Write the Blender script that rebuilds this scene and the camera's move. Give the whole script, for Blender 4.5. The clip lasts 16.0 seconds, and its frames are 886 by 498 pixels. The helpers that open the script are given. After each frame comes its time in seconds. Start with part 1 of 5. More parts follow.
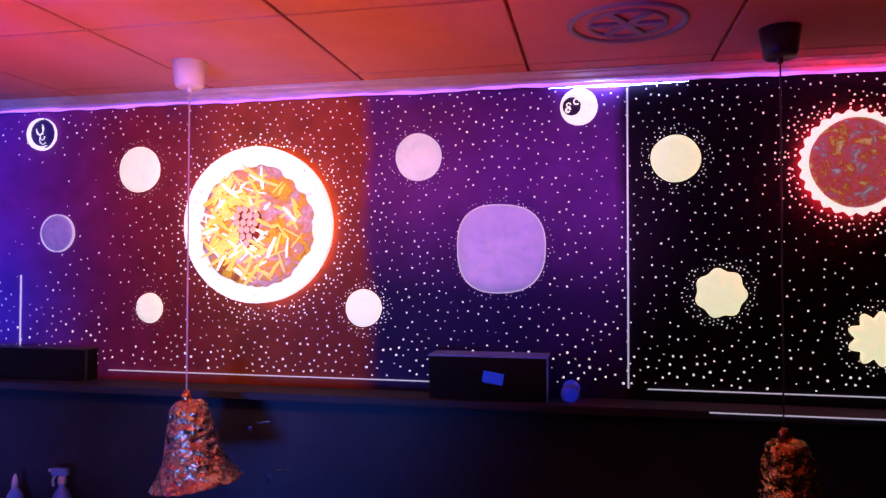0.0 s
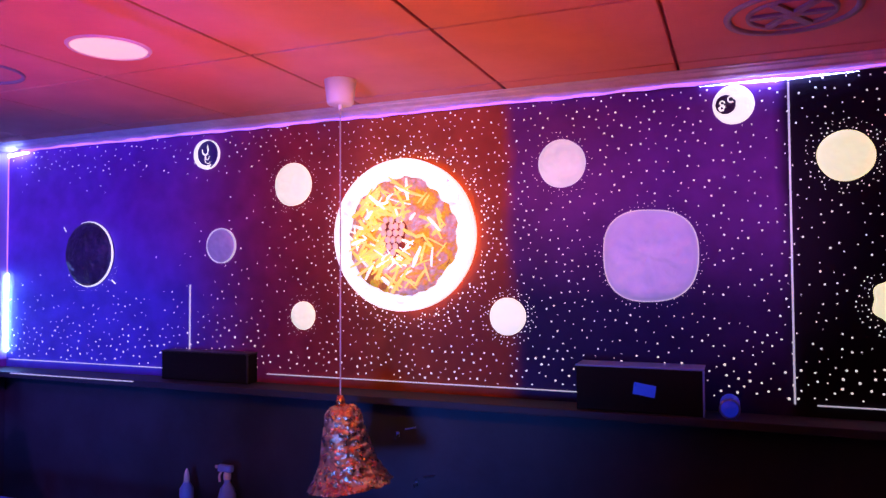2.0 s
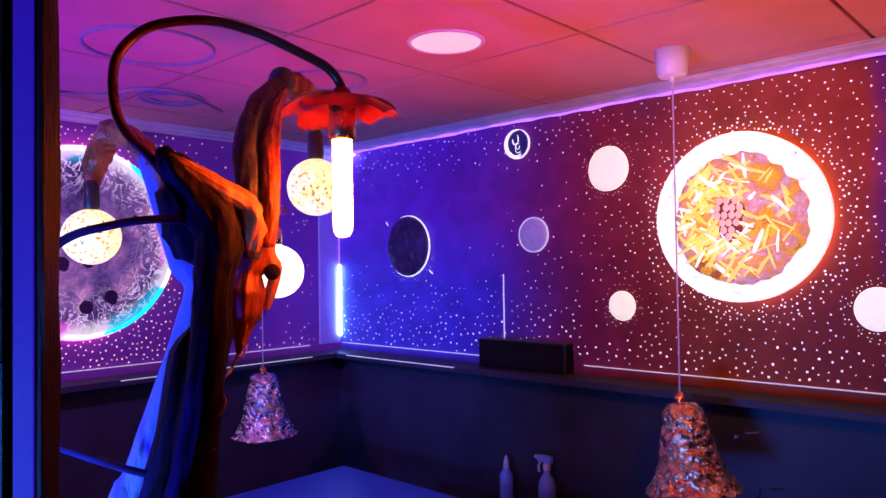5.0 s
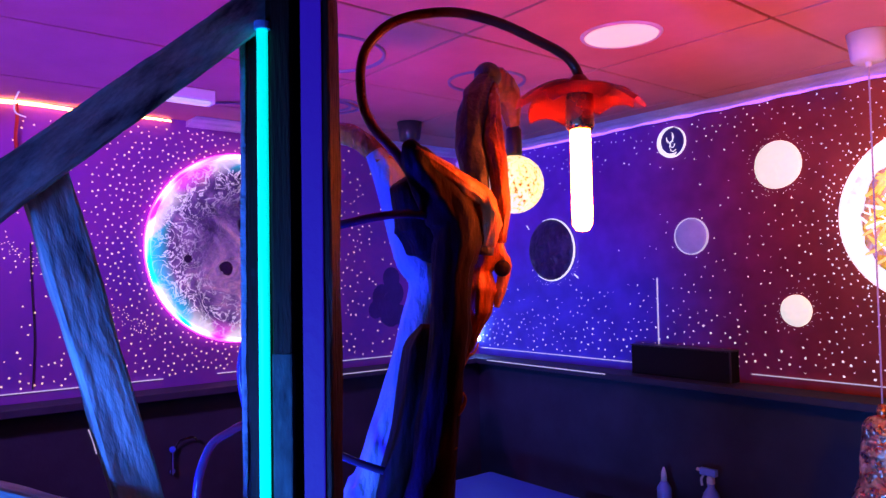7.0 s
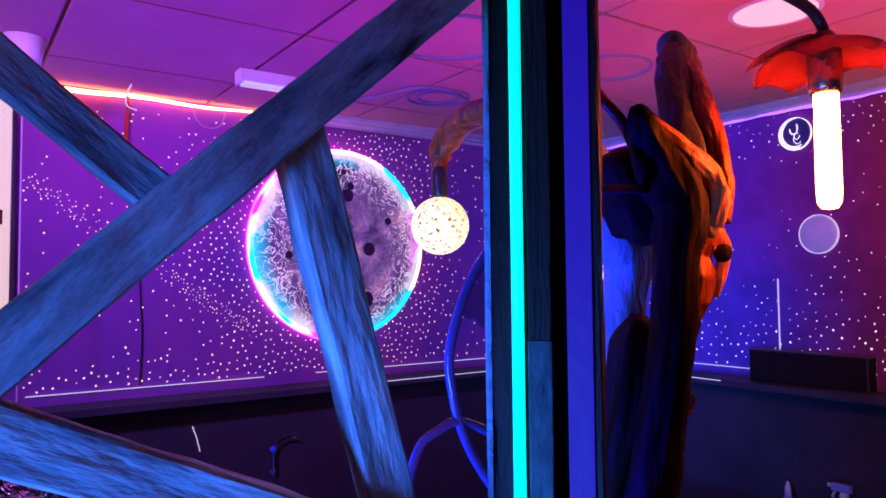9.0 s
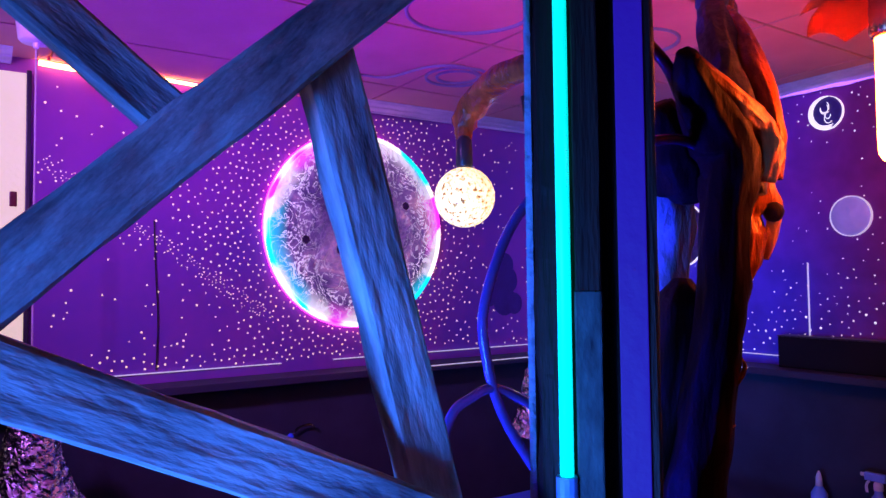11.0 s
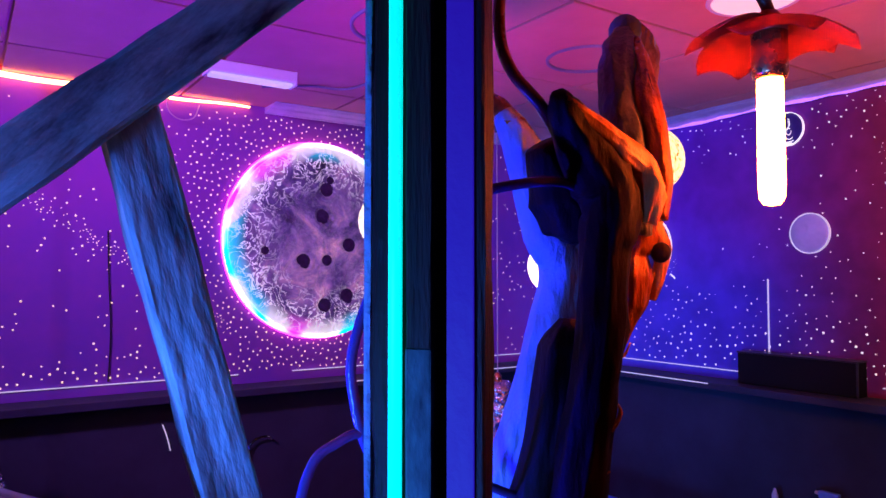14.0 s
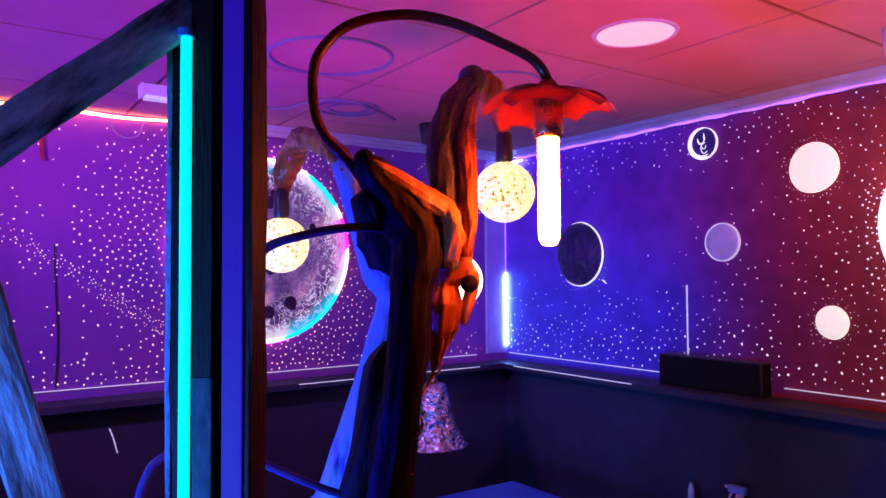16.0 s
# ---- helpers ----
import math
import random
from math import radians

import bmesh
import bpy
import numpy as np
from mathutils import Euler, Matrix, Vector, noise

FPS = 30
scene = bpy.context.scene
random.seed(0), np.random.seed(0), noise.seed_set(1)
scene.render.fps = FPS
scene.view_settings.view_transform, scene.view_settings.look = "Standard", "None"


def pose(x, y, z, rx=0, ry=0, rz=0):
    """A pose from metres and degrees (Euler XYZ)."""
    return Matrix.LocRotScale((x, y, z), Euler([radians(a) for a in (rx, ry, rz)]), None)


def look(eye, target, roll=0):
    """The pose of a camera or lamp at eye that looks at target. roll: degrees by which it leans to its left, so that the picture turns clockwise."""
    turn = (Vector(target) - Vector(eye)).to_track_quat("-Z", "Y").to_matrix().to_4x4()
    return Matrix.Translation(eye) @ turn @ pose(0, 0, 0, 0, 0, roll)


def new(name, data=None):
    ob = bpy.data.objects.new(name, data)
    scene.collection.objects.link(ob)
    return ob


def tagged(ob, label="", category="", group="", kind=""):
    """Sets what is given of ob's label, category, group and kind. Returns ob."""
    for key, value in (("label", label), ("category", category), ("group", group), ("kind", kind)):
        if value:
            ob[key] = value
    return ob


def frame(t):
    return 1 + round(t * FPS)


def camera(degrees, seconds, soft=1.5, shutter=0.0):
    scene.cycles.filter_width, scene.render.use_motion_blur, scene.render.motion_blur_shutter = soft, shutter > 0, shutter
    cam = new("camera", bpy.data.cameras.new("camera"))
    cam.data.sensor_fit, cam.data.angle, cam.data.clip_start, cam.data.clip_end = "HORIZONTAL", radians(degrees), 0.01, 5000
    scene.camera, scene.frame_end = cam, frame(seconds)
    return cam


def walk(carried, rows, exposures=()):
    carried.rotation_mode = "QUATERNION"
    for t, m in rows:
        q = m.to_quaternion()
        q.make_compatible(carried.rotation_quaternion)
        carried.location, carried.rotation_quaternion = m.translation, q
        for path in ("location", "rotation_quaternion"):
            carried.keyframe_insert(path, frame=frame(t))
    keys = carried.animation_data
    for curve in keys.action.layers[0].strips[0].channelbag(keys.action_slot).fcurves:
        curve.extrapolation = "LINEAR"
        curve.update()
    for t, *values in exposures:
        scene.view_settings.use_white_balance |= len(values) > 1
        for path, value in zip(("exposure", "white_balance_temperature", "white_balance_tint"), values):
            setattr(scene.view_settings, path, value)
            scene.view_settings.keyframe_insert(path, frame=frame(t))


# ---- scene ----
cam = camera(63.6, 16.0)
PATH = [
    (0, (0.435, 0.229, 1.727), (0.025, 2.186, 1.774), 0.1),
    (0.5, (0.423, 0.231, 1.725), (-0.057, 2.172, 1.781), -0.0),
    (1, (0.41, 0.227, 1.73), (-0.153, 2.146, 1.792), -0.2),
    (1.5, (0.395, 0.22, 1.727), (-0.265, 2.107, 1.798), -0.2),
    (2, (0.381, 0.223, 1.731), (-0.373, 2.074, 1.799), -0.3),
    (2.5, (0.355, 0.22, 1.732), (-0.492, 2.031, 1.799), -0.4),
    (3, (0.33, 0.221, 1.719), (-0.642, 1.967, 1.792), -0.5),
    (3.5, (0.281, 0.23, 1.716), (-0.823, 1.896, 1.785), -0.6),
    (4, (0.252, 0.227, 1.717), (-0.955, 1.821, 1.782), -0.8),
    (4.5, (0.214, 0.214, 1.72), (-1.082, 1.736, 1.783), -1.1),
    (4.7, (0.179, 0.214, 1.723), (-1.146, 1.711, 1.78), -1.0),
    (7, (-0.045, 0.082, 1.707), (-1.601, 1.336, 1.784), -1.0),
    (7.5, (-0.12, 0.039, 1.698), (-1.691, 1.274, 1.782), -0.8),
    (8, (-0.189, 0.02, 1.692), (-1.768, 1.244, 1.778), -0.7),
    (8.5, (-0.243, -0.01, 1.684), (-1.833, 1.199, 1.776), -0.7),
    (9, (-0.276, -0.033, 1.679), (-1.915, 1.109, 1.774), -0.5),
    (9.2, (-0.282, -0.032, 1.68), (-1.932, 1.096, 1.774), -0.3),
    (11.3, (-0.35, -0.016, 1.626), (-2.015, 1.09, 1.703), -0.6),
    (11.5, (-0.358, -0.017, 1.622), (-2.026, 1.084, 1.681), -0.0),
    (12, (-0.388, -0.022, 1.604), (-2.054, 1.081, 1.676), -0.4),
    (12.5, (-0.381, -0.008, 1.605), (-2.045, 1.098, 1.683), -0.1),
    (13, (-0.349, 0.037, 1.62), (-2.01, 1.148, 1.708), 0.0),
    (13.5, (-0.309, 0.073, 1.649), (-1.968, 1.186, 1.739), 0.1),
    (14, (-0.265, 0.116, 1.683), (-1.922, 1.233, 1.768), -0.0),
    (14.5, (-0.206, 0.161, 1.708), (-1.861, 1.281, 1.789), -0.1),
    (15, (-0.143, 0.195, 1.719), (-1.792, 1.323, 1.805), -0.4),
    (15.5, (-0.067, 0.206, 1.72), (-1.712, 1.338, 1.815), -0.7),
    (16, (-0.006, 0.226, 1.731), (-1.65, 1.363, 1.806), -0.4),
]
walk(cam, [(t, look(eye, target, roll)) for t, eye, target, roll in PATH])


# ---- light ----
world = bpy.data.worlds.new("world")
scene.world = world
world.use_nodes = True
world.node_tree.nodes["Background"].inputs[0].default_value = (0.05, 0.03, 0.12, 1)
world.node_tree.nodes["Background"].inputs[1].default_value = 0.2


def lamp(name, kind, at, aim, colour, power, size=0.2, cone=90, blend=0.6):
    data = bpy.data.lights.new(name, kind)
    data.color, data.energy = colour, power
    if kind == "AREA":
        data.size = size
    else:
        data.shadow_soft_size = size
    if kind == "SPOT":
        data.spot_size, data.spot_blend = radians(cone), blend
    ob = new(name, data)
    ob.matrix_basis = look(at, aim)
    return ob


# Unseen spots, added for the coloured light on ceiling, walls and wood.
lamp("orange_uplight", "SPOT", (-0.5, 1.75, 0.85), (-0.55, 1.95, 2.4), (1.0, 0.18, 0.001), 70, 0.12, 94, 1.0)
lamp("red_uplight", "SPOT", (1.2, 1.3, 0.8), (0.9, 1.7, 2.4), (1.0, 0.016, 0.002), 14, 0.12, 100, 1.0)
lamp("magenta_uplight", "SPOT", (-1.60, 1.55, 0.85), (-1.60, 1.55, 2.4), (0.95, 0.004, 0.34), 44, 0.12, 82, 1.0)
lamp("violet_uplight", "SPOT", (-2.25, 0.55, 0.8), (-2.30, 0.65, 2.4), (0.11, 0.002, 1.0), 150, 0.15, 92, 1.0)
lamp("blue_wash", "SPOT", (0.30, 0.90, 2.33), (-2.45, 2.82, 1.80), (0.27, 0.07, 1.0), 150, 0.08, 35, 1.0)
lamp("violet_wash", "SPOT", (-1.30, -0.60, 2.33), (-3.13, 1.25, 1.85), (0.46, 0.15, 1.0), 205, 0.08, 80, 1.0)
lamp("orange_wash", "SPOT", (0.55, 0.35, 2.33), (-0.90, 2.82, 1.88), (1.0, 0.34, 0.05), 122, 0.08, 44, 1.0)
lamp("pink_wash", "SPOT", (0.80, 0.30, 2.33), (0.18, 2.82, 1.88), (0.78, 0.24, 1.0), 140, 0.08, 27, 1.0)
lamp("blue_low_spot", "SPOT", (-0.45, -1.20, 0.90), (-0.86, 0.12, 1.13), (0.035, 0.18, 1.0), 490, 0.30, 53, 0.75)
lamp("blue_side_light", "SPOT", (-1.31, 0.06, 1.22), (-1.02, 0.74, 1.55), (0.010, 0.012, 1.0), 105, 0.04, 50, 0.5)


# ---- materials ----
MOON_Y, MOON_Z, MOON_R = 1.395, 1.852, 0.418


def nodes_of(name):
    m = bpy.data.materials.new(name)
    m.use_nodes = True
    nt = m.node_tree
    return m, nt, nt.nodes["Principled BSDF"]


def add(nt, kind, **inputs):
    n = nt.nodes.new(kind)
    for key, value in inputs.items():
        n.inputs[key.replace("_", " ")].default_value = value
    return n


def coords(nt, scale=(1, 1, 1)):
    c = nt.nodes.new("ShaderNodeTexCoord")
    mp = nt.nodes.new("ShaderNodeMapping")
    mp.inputs["Scale"].default_value = scale
    nt.links.new(c.outputs["Object"], mp.inputs["Vector"])
    return mp.outputs["Vector"]


def ramp(nt, fac, stops):
    r = nt.nodes.new("ShaderNodeValToRGB")
    e = r.color_ramp.elements
    while len(e) < len(stops):
        e.new(0.5)
    for el, (p, c) in zip(e, stops):
        el.position, el.color = p, (*c, 1)
    nt.links.new(fac, r.inputs["Fac"])
    return r.outputs["Color"]


def surface(name, a, b, rough=0.6, metal=0.0, scale=8.0, stretch=(1, 1, 1), bump=0.2, fine=60.0, depth=0.01, glow=None, strength=0.0):
    """Two colours over coarse noise, with fine relief."""
    m, nt, bs = nodes_of(name)
    v = coords(nt, stretch)
    n1 = add(nt, "ShaderNodeTexNoise", Scale=scale, Detail=6.0, Roughness=0.6)
    n2 = add(nt, "ShaderNodeTexNoise", Scale=fine, Detail=4.0)
    nt.links.new(v, n1.inputs["Vector"]), nt.links.new(v, n2.inputs["Vector"])
    nt.links.new(ramp(nt, n1.outputs["Fac"], [(0.3, a), (0.7, b)]), bs.inputs["Base Color"])
    mr = add(nt, "ShaderNodeMapRange")
    mr.inputs["To Min"].default_value, mr.inputs["To Max"].default_value = max(rough - 0.12, 0.03), min(rough + 0.12, 1)
    nt.links.new(n1.outputs["Fac"], mr.inputs["Value"]), nt.links.new(mr.outputs["Result"], bs.inputs["Roughness"])
    bs.inputs["Metallic"].default_value = metal
    bp = add(nt, "ShaderNodeBump", Strength=bump, Distance=depth)
    nt.links.new(n2.outputs["Fac"], bp.inputs["Height"]), nt.links.new(bp.outputs["Normal"], bs.inputs["Normal"])
    if glow:
        bs.inputs["Emission Color"].default_value, bs.inputs["Emission Strength"].default_value = (*glow, 1), strength
    return m


def glowing(name, colour, strength):
    m, nt, bs = nodes_of(name)
    bs.inputs["Base Color"].default_value = (*colour, 1)
    bs.inputs["Emission Color"].default_value, bs.inputs["Emission Strength"].default_value = (*colour, 1), strength
    return m


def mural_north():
    """Sky paint with coloured light in it: blue, orange round the sun, violet, black."""
    m, nt, bs = nodes_of("mural_and_light_north")
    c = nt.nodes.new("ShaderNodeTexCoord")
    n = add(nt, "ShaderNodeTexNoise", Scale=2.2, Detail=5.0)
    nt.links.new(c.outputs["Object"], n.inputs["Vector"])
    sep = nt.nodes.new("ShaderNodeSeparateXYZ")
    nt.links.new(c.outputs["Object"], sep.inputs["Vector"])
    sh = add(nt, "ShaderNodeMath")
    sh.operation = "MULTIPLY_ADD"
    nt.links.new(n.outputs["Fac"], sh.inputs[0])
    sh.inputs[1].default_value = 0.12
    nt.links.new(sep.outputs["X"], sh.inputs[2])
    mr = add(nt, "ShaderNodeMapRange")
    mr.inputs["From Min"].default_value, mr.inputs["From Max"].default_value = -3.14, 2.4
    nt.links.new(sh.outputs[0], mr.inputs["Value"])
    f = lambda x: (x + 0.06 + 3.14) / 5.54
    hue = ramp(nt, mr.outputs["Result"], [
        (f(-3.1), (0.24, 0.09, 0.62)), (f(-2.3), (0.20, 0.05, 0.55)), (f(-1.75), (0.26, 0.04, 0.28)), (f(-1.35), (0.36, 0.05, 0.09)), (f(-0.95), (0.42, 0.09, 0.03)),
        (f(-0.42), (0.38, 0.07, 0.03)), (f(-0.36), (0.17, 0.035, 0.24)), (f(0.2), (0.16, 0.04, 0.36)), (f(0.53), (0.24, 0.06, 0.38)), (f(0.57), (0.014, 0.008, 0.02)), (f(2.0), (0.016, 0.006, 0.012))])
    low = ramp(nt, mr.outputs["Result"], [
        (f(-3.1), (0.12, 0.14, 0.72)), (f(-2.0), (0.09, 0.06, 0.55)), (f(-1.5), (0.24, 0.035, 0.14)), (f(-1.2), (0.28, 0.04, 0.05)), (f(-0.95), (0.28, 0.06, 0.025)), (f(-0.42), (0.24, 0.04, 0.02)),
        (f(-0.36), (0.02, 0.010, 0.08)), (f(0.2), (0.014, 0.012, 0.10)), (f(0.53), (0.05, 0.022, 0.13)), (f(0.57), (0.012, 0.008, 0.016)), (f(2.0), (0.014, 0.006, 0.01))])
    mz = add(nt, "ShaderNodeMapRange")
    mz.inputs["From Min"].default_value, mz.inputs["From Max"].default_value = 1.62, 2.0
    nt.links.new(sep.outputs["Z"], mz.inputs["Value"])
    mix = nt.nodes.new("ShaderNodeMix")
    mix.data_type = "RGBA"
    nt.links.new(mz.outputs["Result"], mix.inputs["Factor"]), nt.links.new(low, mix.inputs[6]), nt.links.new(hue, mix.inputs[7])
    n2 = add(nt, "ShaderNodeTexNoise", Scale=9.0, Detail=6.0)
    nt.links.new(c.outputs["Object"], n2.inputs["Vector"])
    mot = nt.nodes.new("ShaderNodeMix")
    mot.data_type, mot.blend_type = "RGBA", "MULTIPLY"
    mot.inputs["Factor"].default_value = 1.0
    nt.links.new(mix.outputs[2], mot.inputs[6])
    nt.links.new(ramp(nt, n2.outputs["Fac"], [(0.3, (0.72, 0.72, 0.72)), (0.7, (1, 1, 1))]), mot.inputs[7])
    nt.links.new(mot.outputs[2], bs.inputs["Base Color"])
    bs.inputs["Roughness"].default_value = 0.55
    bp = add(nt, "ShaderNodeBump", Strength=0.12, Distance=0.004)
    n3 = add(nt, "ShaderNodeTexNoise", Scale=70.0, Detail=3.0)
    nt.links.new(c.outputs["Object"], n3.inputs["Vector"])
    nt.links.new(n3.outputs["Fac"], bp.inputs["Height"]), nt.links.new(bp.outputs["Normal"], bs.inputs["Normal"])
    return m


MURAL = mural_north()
MURAL_WEST = surface("mural_paint_west", (0.15, 0.065, 0.38), (0.36, 0.085, 0.36), 0.55, scale=1.2, bump=0.12, fine=70, depth=0.004)
BLACK = surface("black_paint", (0.028, 0.031, 0.050), (0.042, 0.046, 0.074), 0.5, scale=5, bump=0.1)
BLACK.node_tree.nodes["Principled BSDF"].inputs["Specular IOR Level"].default_value = 0.2
BOX_BLACK = surface("matt_black_board", (0.003, 0.003, 0.004), (0.006, 0.006, 0.007), 0.7, scale=6)
BOX_BLACK.node_tree.nodes["Principled BSDF"].inputs["Specular IOR Level"].default_value = 0.2
CHARCOAL = surface("charcoal_wall_paint", (0.02, 0.018, 0.03), (0.035, 0.03, 0.045), 0.7, scale=3)
TILE = surface("ceiling_tile", (0.60, 0.27, 0.23), (0.70, 0.33, 0.28), 0.85, scale=3.5, bump=0.25, fine=120, depth=0.003)
for paint in (MURAL, MURAL_WEST, TILE):
    paint.node_tree.nodes["Principled BSDF"].inputs["Specular IOR Level"].default_value = 0.12
CORNICE = surface("white_cornice_paint", (0.48, 0.44, 0.54), (0.66, 0.62, 0.70), 0.4, scale=14, bump=0.5, fine=40, depth=0.006)
# the light that the trim catches is put in as a weak glow
TRIM = surface("self_lit_pale_trim", (0.6, 0.6, 0.64), (0.75, 0.75, 0.78), 0.35, metal=0.3, scale=20, glow=(0.8, 0.75, 1.0), strength=0.45)
STAR_WARM = glowing("luminous_warm_star_paint", (1.0, 0.76, 0.50), 0.8)
STAR = glowing("luminous_star_paint", (1.0, 0.93, 0.95), 0.7)
LED_VIOLET = glowing("violet_led", (0.44, 0.15, 1.0), 1.5)
BLUE_STRIP = surface("blue_lit_face_glow", (0.006, 0.004, 0.03), (0.010, 0.005, 0.05), 0.7, scale=5, glow=(0.035, 0.006, 0.75), strength=0.45)
LED_CORNER = glowing("corner_led", (0.26, 0.52, 1.0), 48.0)
LED_ICE = glowing("ice_blue_led", (0.32, 0.42, 1.0), 34.0)
LED_WARM = glowing("warm_led", (1.0, 0.34, 0.13), 12.0)
LED_CYAN = glowing("cyan_neon", (0.0, 0.88, 0.86), 1.05)
LED_ORANGE = glowing("orange_led", (1.0, 0.24, 0.01), 9.0)
LED_RED = glowing("red_led", (1.0, 0.01, 0.02), 110.0)
LED_MAGENTA = glowing("magenta_led", (0.9, 0.05, 0.6), 6.0)
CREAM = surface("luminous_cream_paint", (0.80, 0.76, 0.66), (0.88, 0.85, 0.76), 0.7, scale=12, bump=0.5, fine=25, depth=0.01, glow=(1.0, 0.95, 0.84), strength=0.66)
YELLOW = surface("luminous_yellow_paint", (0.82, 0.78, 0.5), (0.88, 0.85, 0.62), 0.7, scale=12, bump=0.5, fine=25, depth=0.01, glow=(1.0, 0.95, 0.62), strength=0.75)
# lilac, pink and slate are lightened by an added glow
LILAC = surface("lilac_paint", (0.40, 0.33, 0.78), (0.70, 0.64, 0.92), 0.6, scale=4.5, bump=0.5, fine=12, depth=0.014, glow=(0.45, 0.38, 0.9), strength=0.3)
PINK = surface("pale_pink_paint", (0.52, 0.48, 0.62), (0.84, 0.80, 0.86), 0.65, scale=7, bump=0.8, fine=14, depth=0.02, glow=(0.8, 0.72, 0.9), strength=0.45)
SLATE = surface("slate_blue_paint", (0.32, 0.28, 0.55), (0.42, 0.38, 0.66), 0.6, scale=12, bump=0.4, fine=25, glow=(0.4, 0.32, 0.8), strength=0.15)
DARK_PLANET = surface("black_violet_paint", (0.012, 0.008, 0.03), (0.06, 0.03, 0.12), 0.5, scale=14, bump=0.8, fine=30, depth=0.02)
SUN_WHITE = surface("luminous_white_plaster", (0.85, 0.82, 0.82), (0.9, 0.88, 0.86), 0.7, scale=16, bump=0.8, fine=30, depth=0.015, glow=(1.0, 0.95, 0.92), strength=0.85)
# straw and pebbles get an added glow for brightness
STRAW = surface("yellow_straw", (0.88, 0.55, 0.04), (0.92, 0.82, 0.35), 0.6, scale=30, glow=(1.0, 0.66, 0.10), strength=0.75)
CONE = surface("pink_pebble", (0.78, 0.50, 0.36), (0.88, 0.68, 0.52), 0.6, scale=30, glow=(1, 0.62, 0.42), strength=0.45)
FOIL_COPPER = surface("crumpled_copper_foil", (0.52, 0.24, 0.14), (0.92, 0.60, 0.38), 0.28, metal=1.0, scale=40, bump=0.9, fine=26, depth=0.02)
FOIL_SILVER = surface("crumpled_silver_foil", (0.30, 0.28, 0.36), (0.88, 0.82, 0.84), 0.24, metal=1.0, scale=40, bump=0.9, fine=26, depth=0.02)
FOIL_GOLD = surface("crumpled_gold_foil", (0.40, 0.20, 0.03), (0.95, 0.60, 0.16), 0.24, metal=1.0, scale=40, bump=0.9, fine=26, depth=0.02)
WHITE_PLASTIC = surface("white_plastic", (0.72, 0.70, 0.70), (0.8, 0.78, 0.78), 0.4, scale=10, bump=0.05)
DARK_PLASTIC = surface("dark_plastic", (0.02, 0.018, 0.025), (0.04, 0.035, 0.045), 0.35, scale=10, bump=0.05)
CORD = surface("pale_cord", (0.45, 0.36, 0.38), (0.55, 0.45, 0.45), 0.6, scale=60)
BATTEN = surface("worn_dark_batten", (0.006, 0.011, 0.015), (0.065, 0.10, 0.105), 0.8, scale=9, stretch=(2, 5, 5), bump=0.5, fine=16, depth=0.01)
TIMBER = surface("weathered_blue_grey_timber", (0.012, 0.012, 0.035), (0.78, 0.78, 0.84), 0.6, scale=4.5, stretch=(1.6, 6, 6), bump=0.5, fine=12, depth=0.01)
DARK_TIMBER = surface("dark_red_brown_timber", (0.018, 0.008, 0.008), (0.04, 0.016, 0.014), 0.5, scale=8, stretch=(0.6, 6, 6), bump=0.4, fine=40)
# One driftwood, coloured by its light: pale or orange where lit, near-black in shade.
SIDE_LIT_WOOD = surface("side_lit_grey_driftwood", (0.24, 0.22, 0.36), (0.36, 0.33, 0.50), 0.8, scale=8, stretch=(2.5, 2.5, 0.7), bump=0.7, fine=22, depth=0.02)
LIT_DRIFTWOOD = surface("orange_lit_driftwood", (0.34, 0.085, 0.022), (0.86, 0.36, 0.08), 0.24, scale=6, stretch=(2.5, 2.5, 0.7), bump=0.35, fine=24, depth=0.025)
RED_LIT_WOOD = surface("red_lit_driftwood", (0.07, 0.016, 0.008), (0.68, 0.17, 0.035), 0.24, scale=7, stretch=(2.5, 2.5, 0.6), bump=0.4, fine=30, depth=0.02)
SHADED_DRIFTWOOD = surface("shaded_driftwood", (0.008, 0.004, 0.004), (0.035, 0.013, 0.010), 0.6, scale=9, stretch=(2.5, 2.5, 0.7), bump=0.3, fine=26, depth=0.02)
for wood, gloss in ((SHADED_DRIFTWOOD, 0.1), (RED_LIT_WOOD, 0.45), (LIT_DRIFTWOOD, 0.45), (DARK_TIMBER, 0.12)):
    wood.node_tree.nodes["Principled BSDF"].inputs["Specular IOR Level"].default_value = gloss
GREY_WOOD = surface("dark_grey_driftwood", (0.035, 0.035, 0.06), (0.12, 0.11, 0.17), 0.6, scale=9, stretch=(2.5, 2.5, 0.7), bump=0.4, fine=26, depth=0.02)
CABLE = surface("dark_red_cable", (0.09, 0.012, 0.010), (0.20, 0.03, 0.02), 0.3, scale=20)
HOSE = surface("glossy_dark_hose", (0.07, 0.035, 0.14), (0.12, 0.05, 0.22), 0.18, scale=15)
COPPER = surface("copper_socket", (0.55, 0.16, 0.07), (0.75, 0.28, 0.12), 0.25, metal=0.9, scale=25)
PETAL = surface("red_translucent_petal", (0.34, 0.014, 0.01), (0.50, 0.04, 0.014), 0.4, scale=15, bump=0.4, fine=20)
TUBE_GLASS = glowing("tube_bulb_glow", (1.0, 0.13, 0.014), 105.0)
FROST = glowing("frosted_bulb_glow", (1.0, 0.72, 0.52), 3.0)
CHROME = surface("chrome", (0.75, 0.75, 0.8), (0.85, 0.85, 0.9), 0.12, metal=1.0, scale=20, bump=0.05)
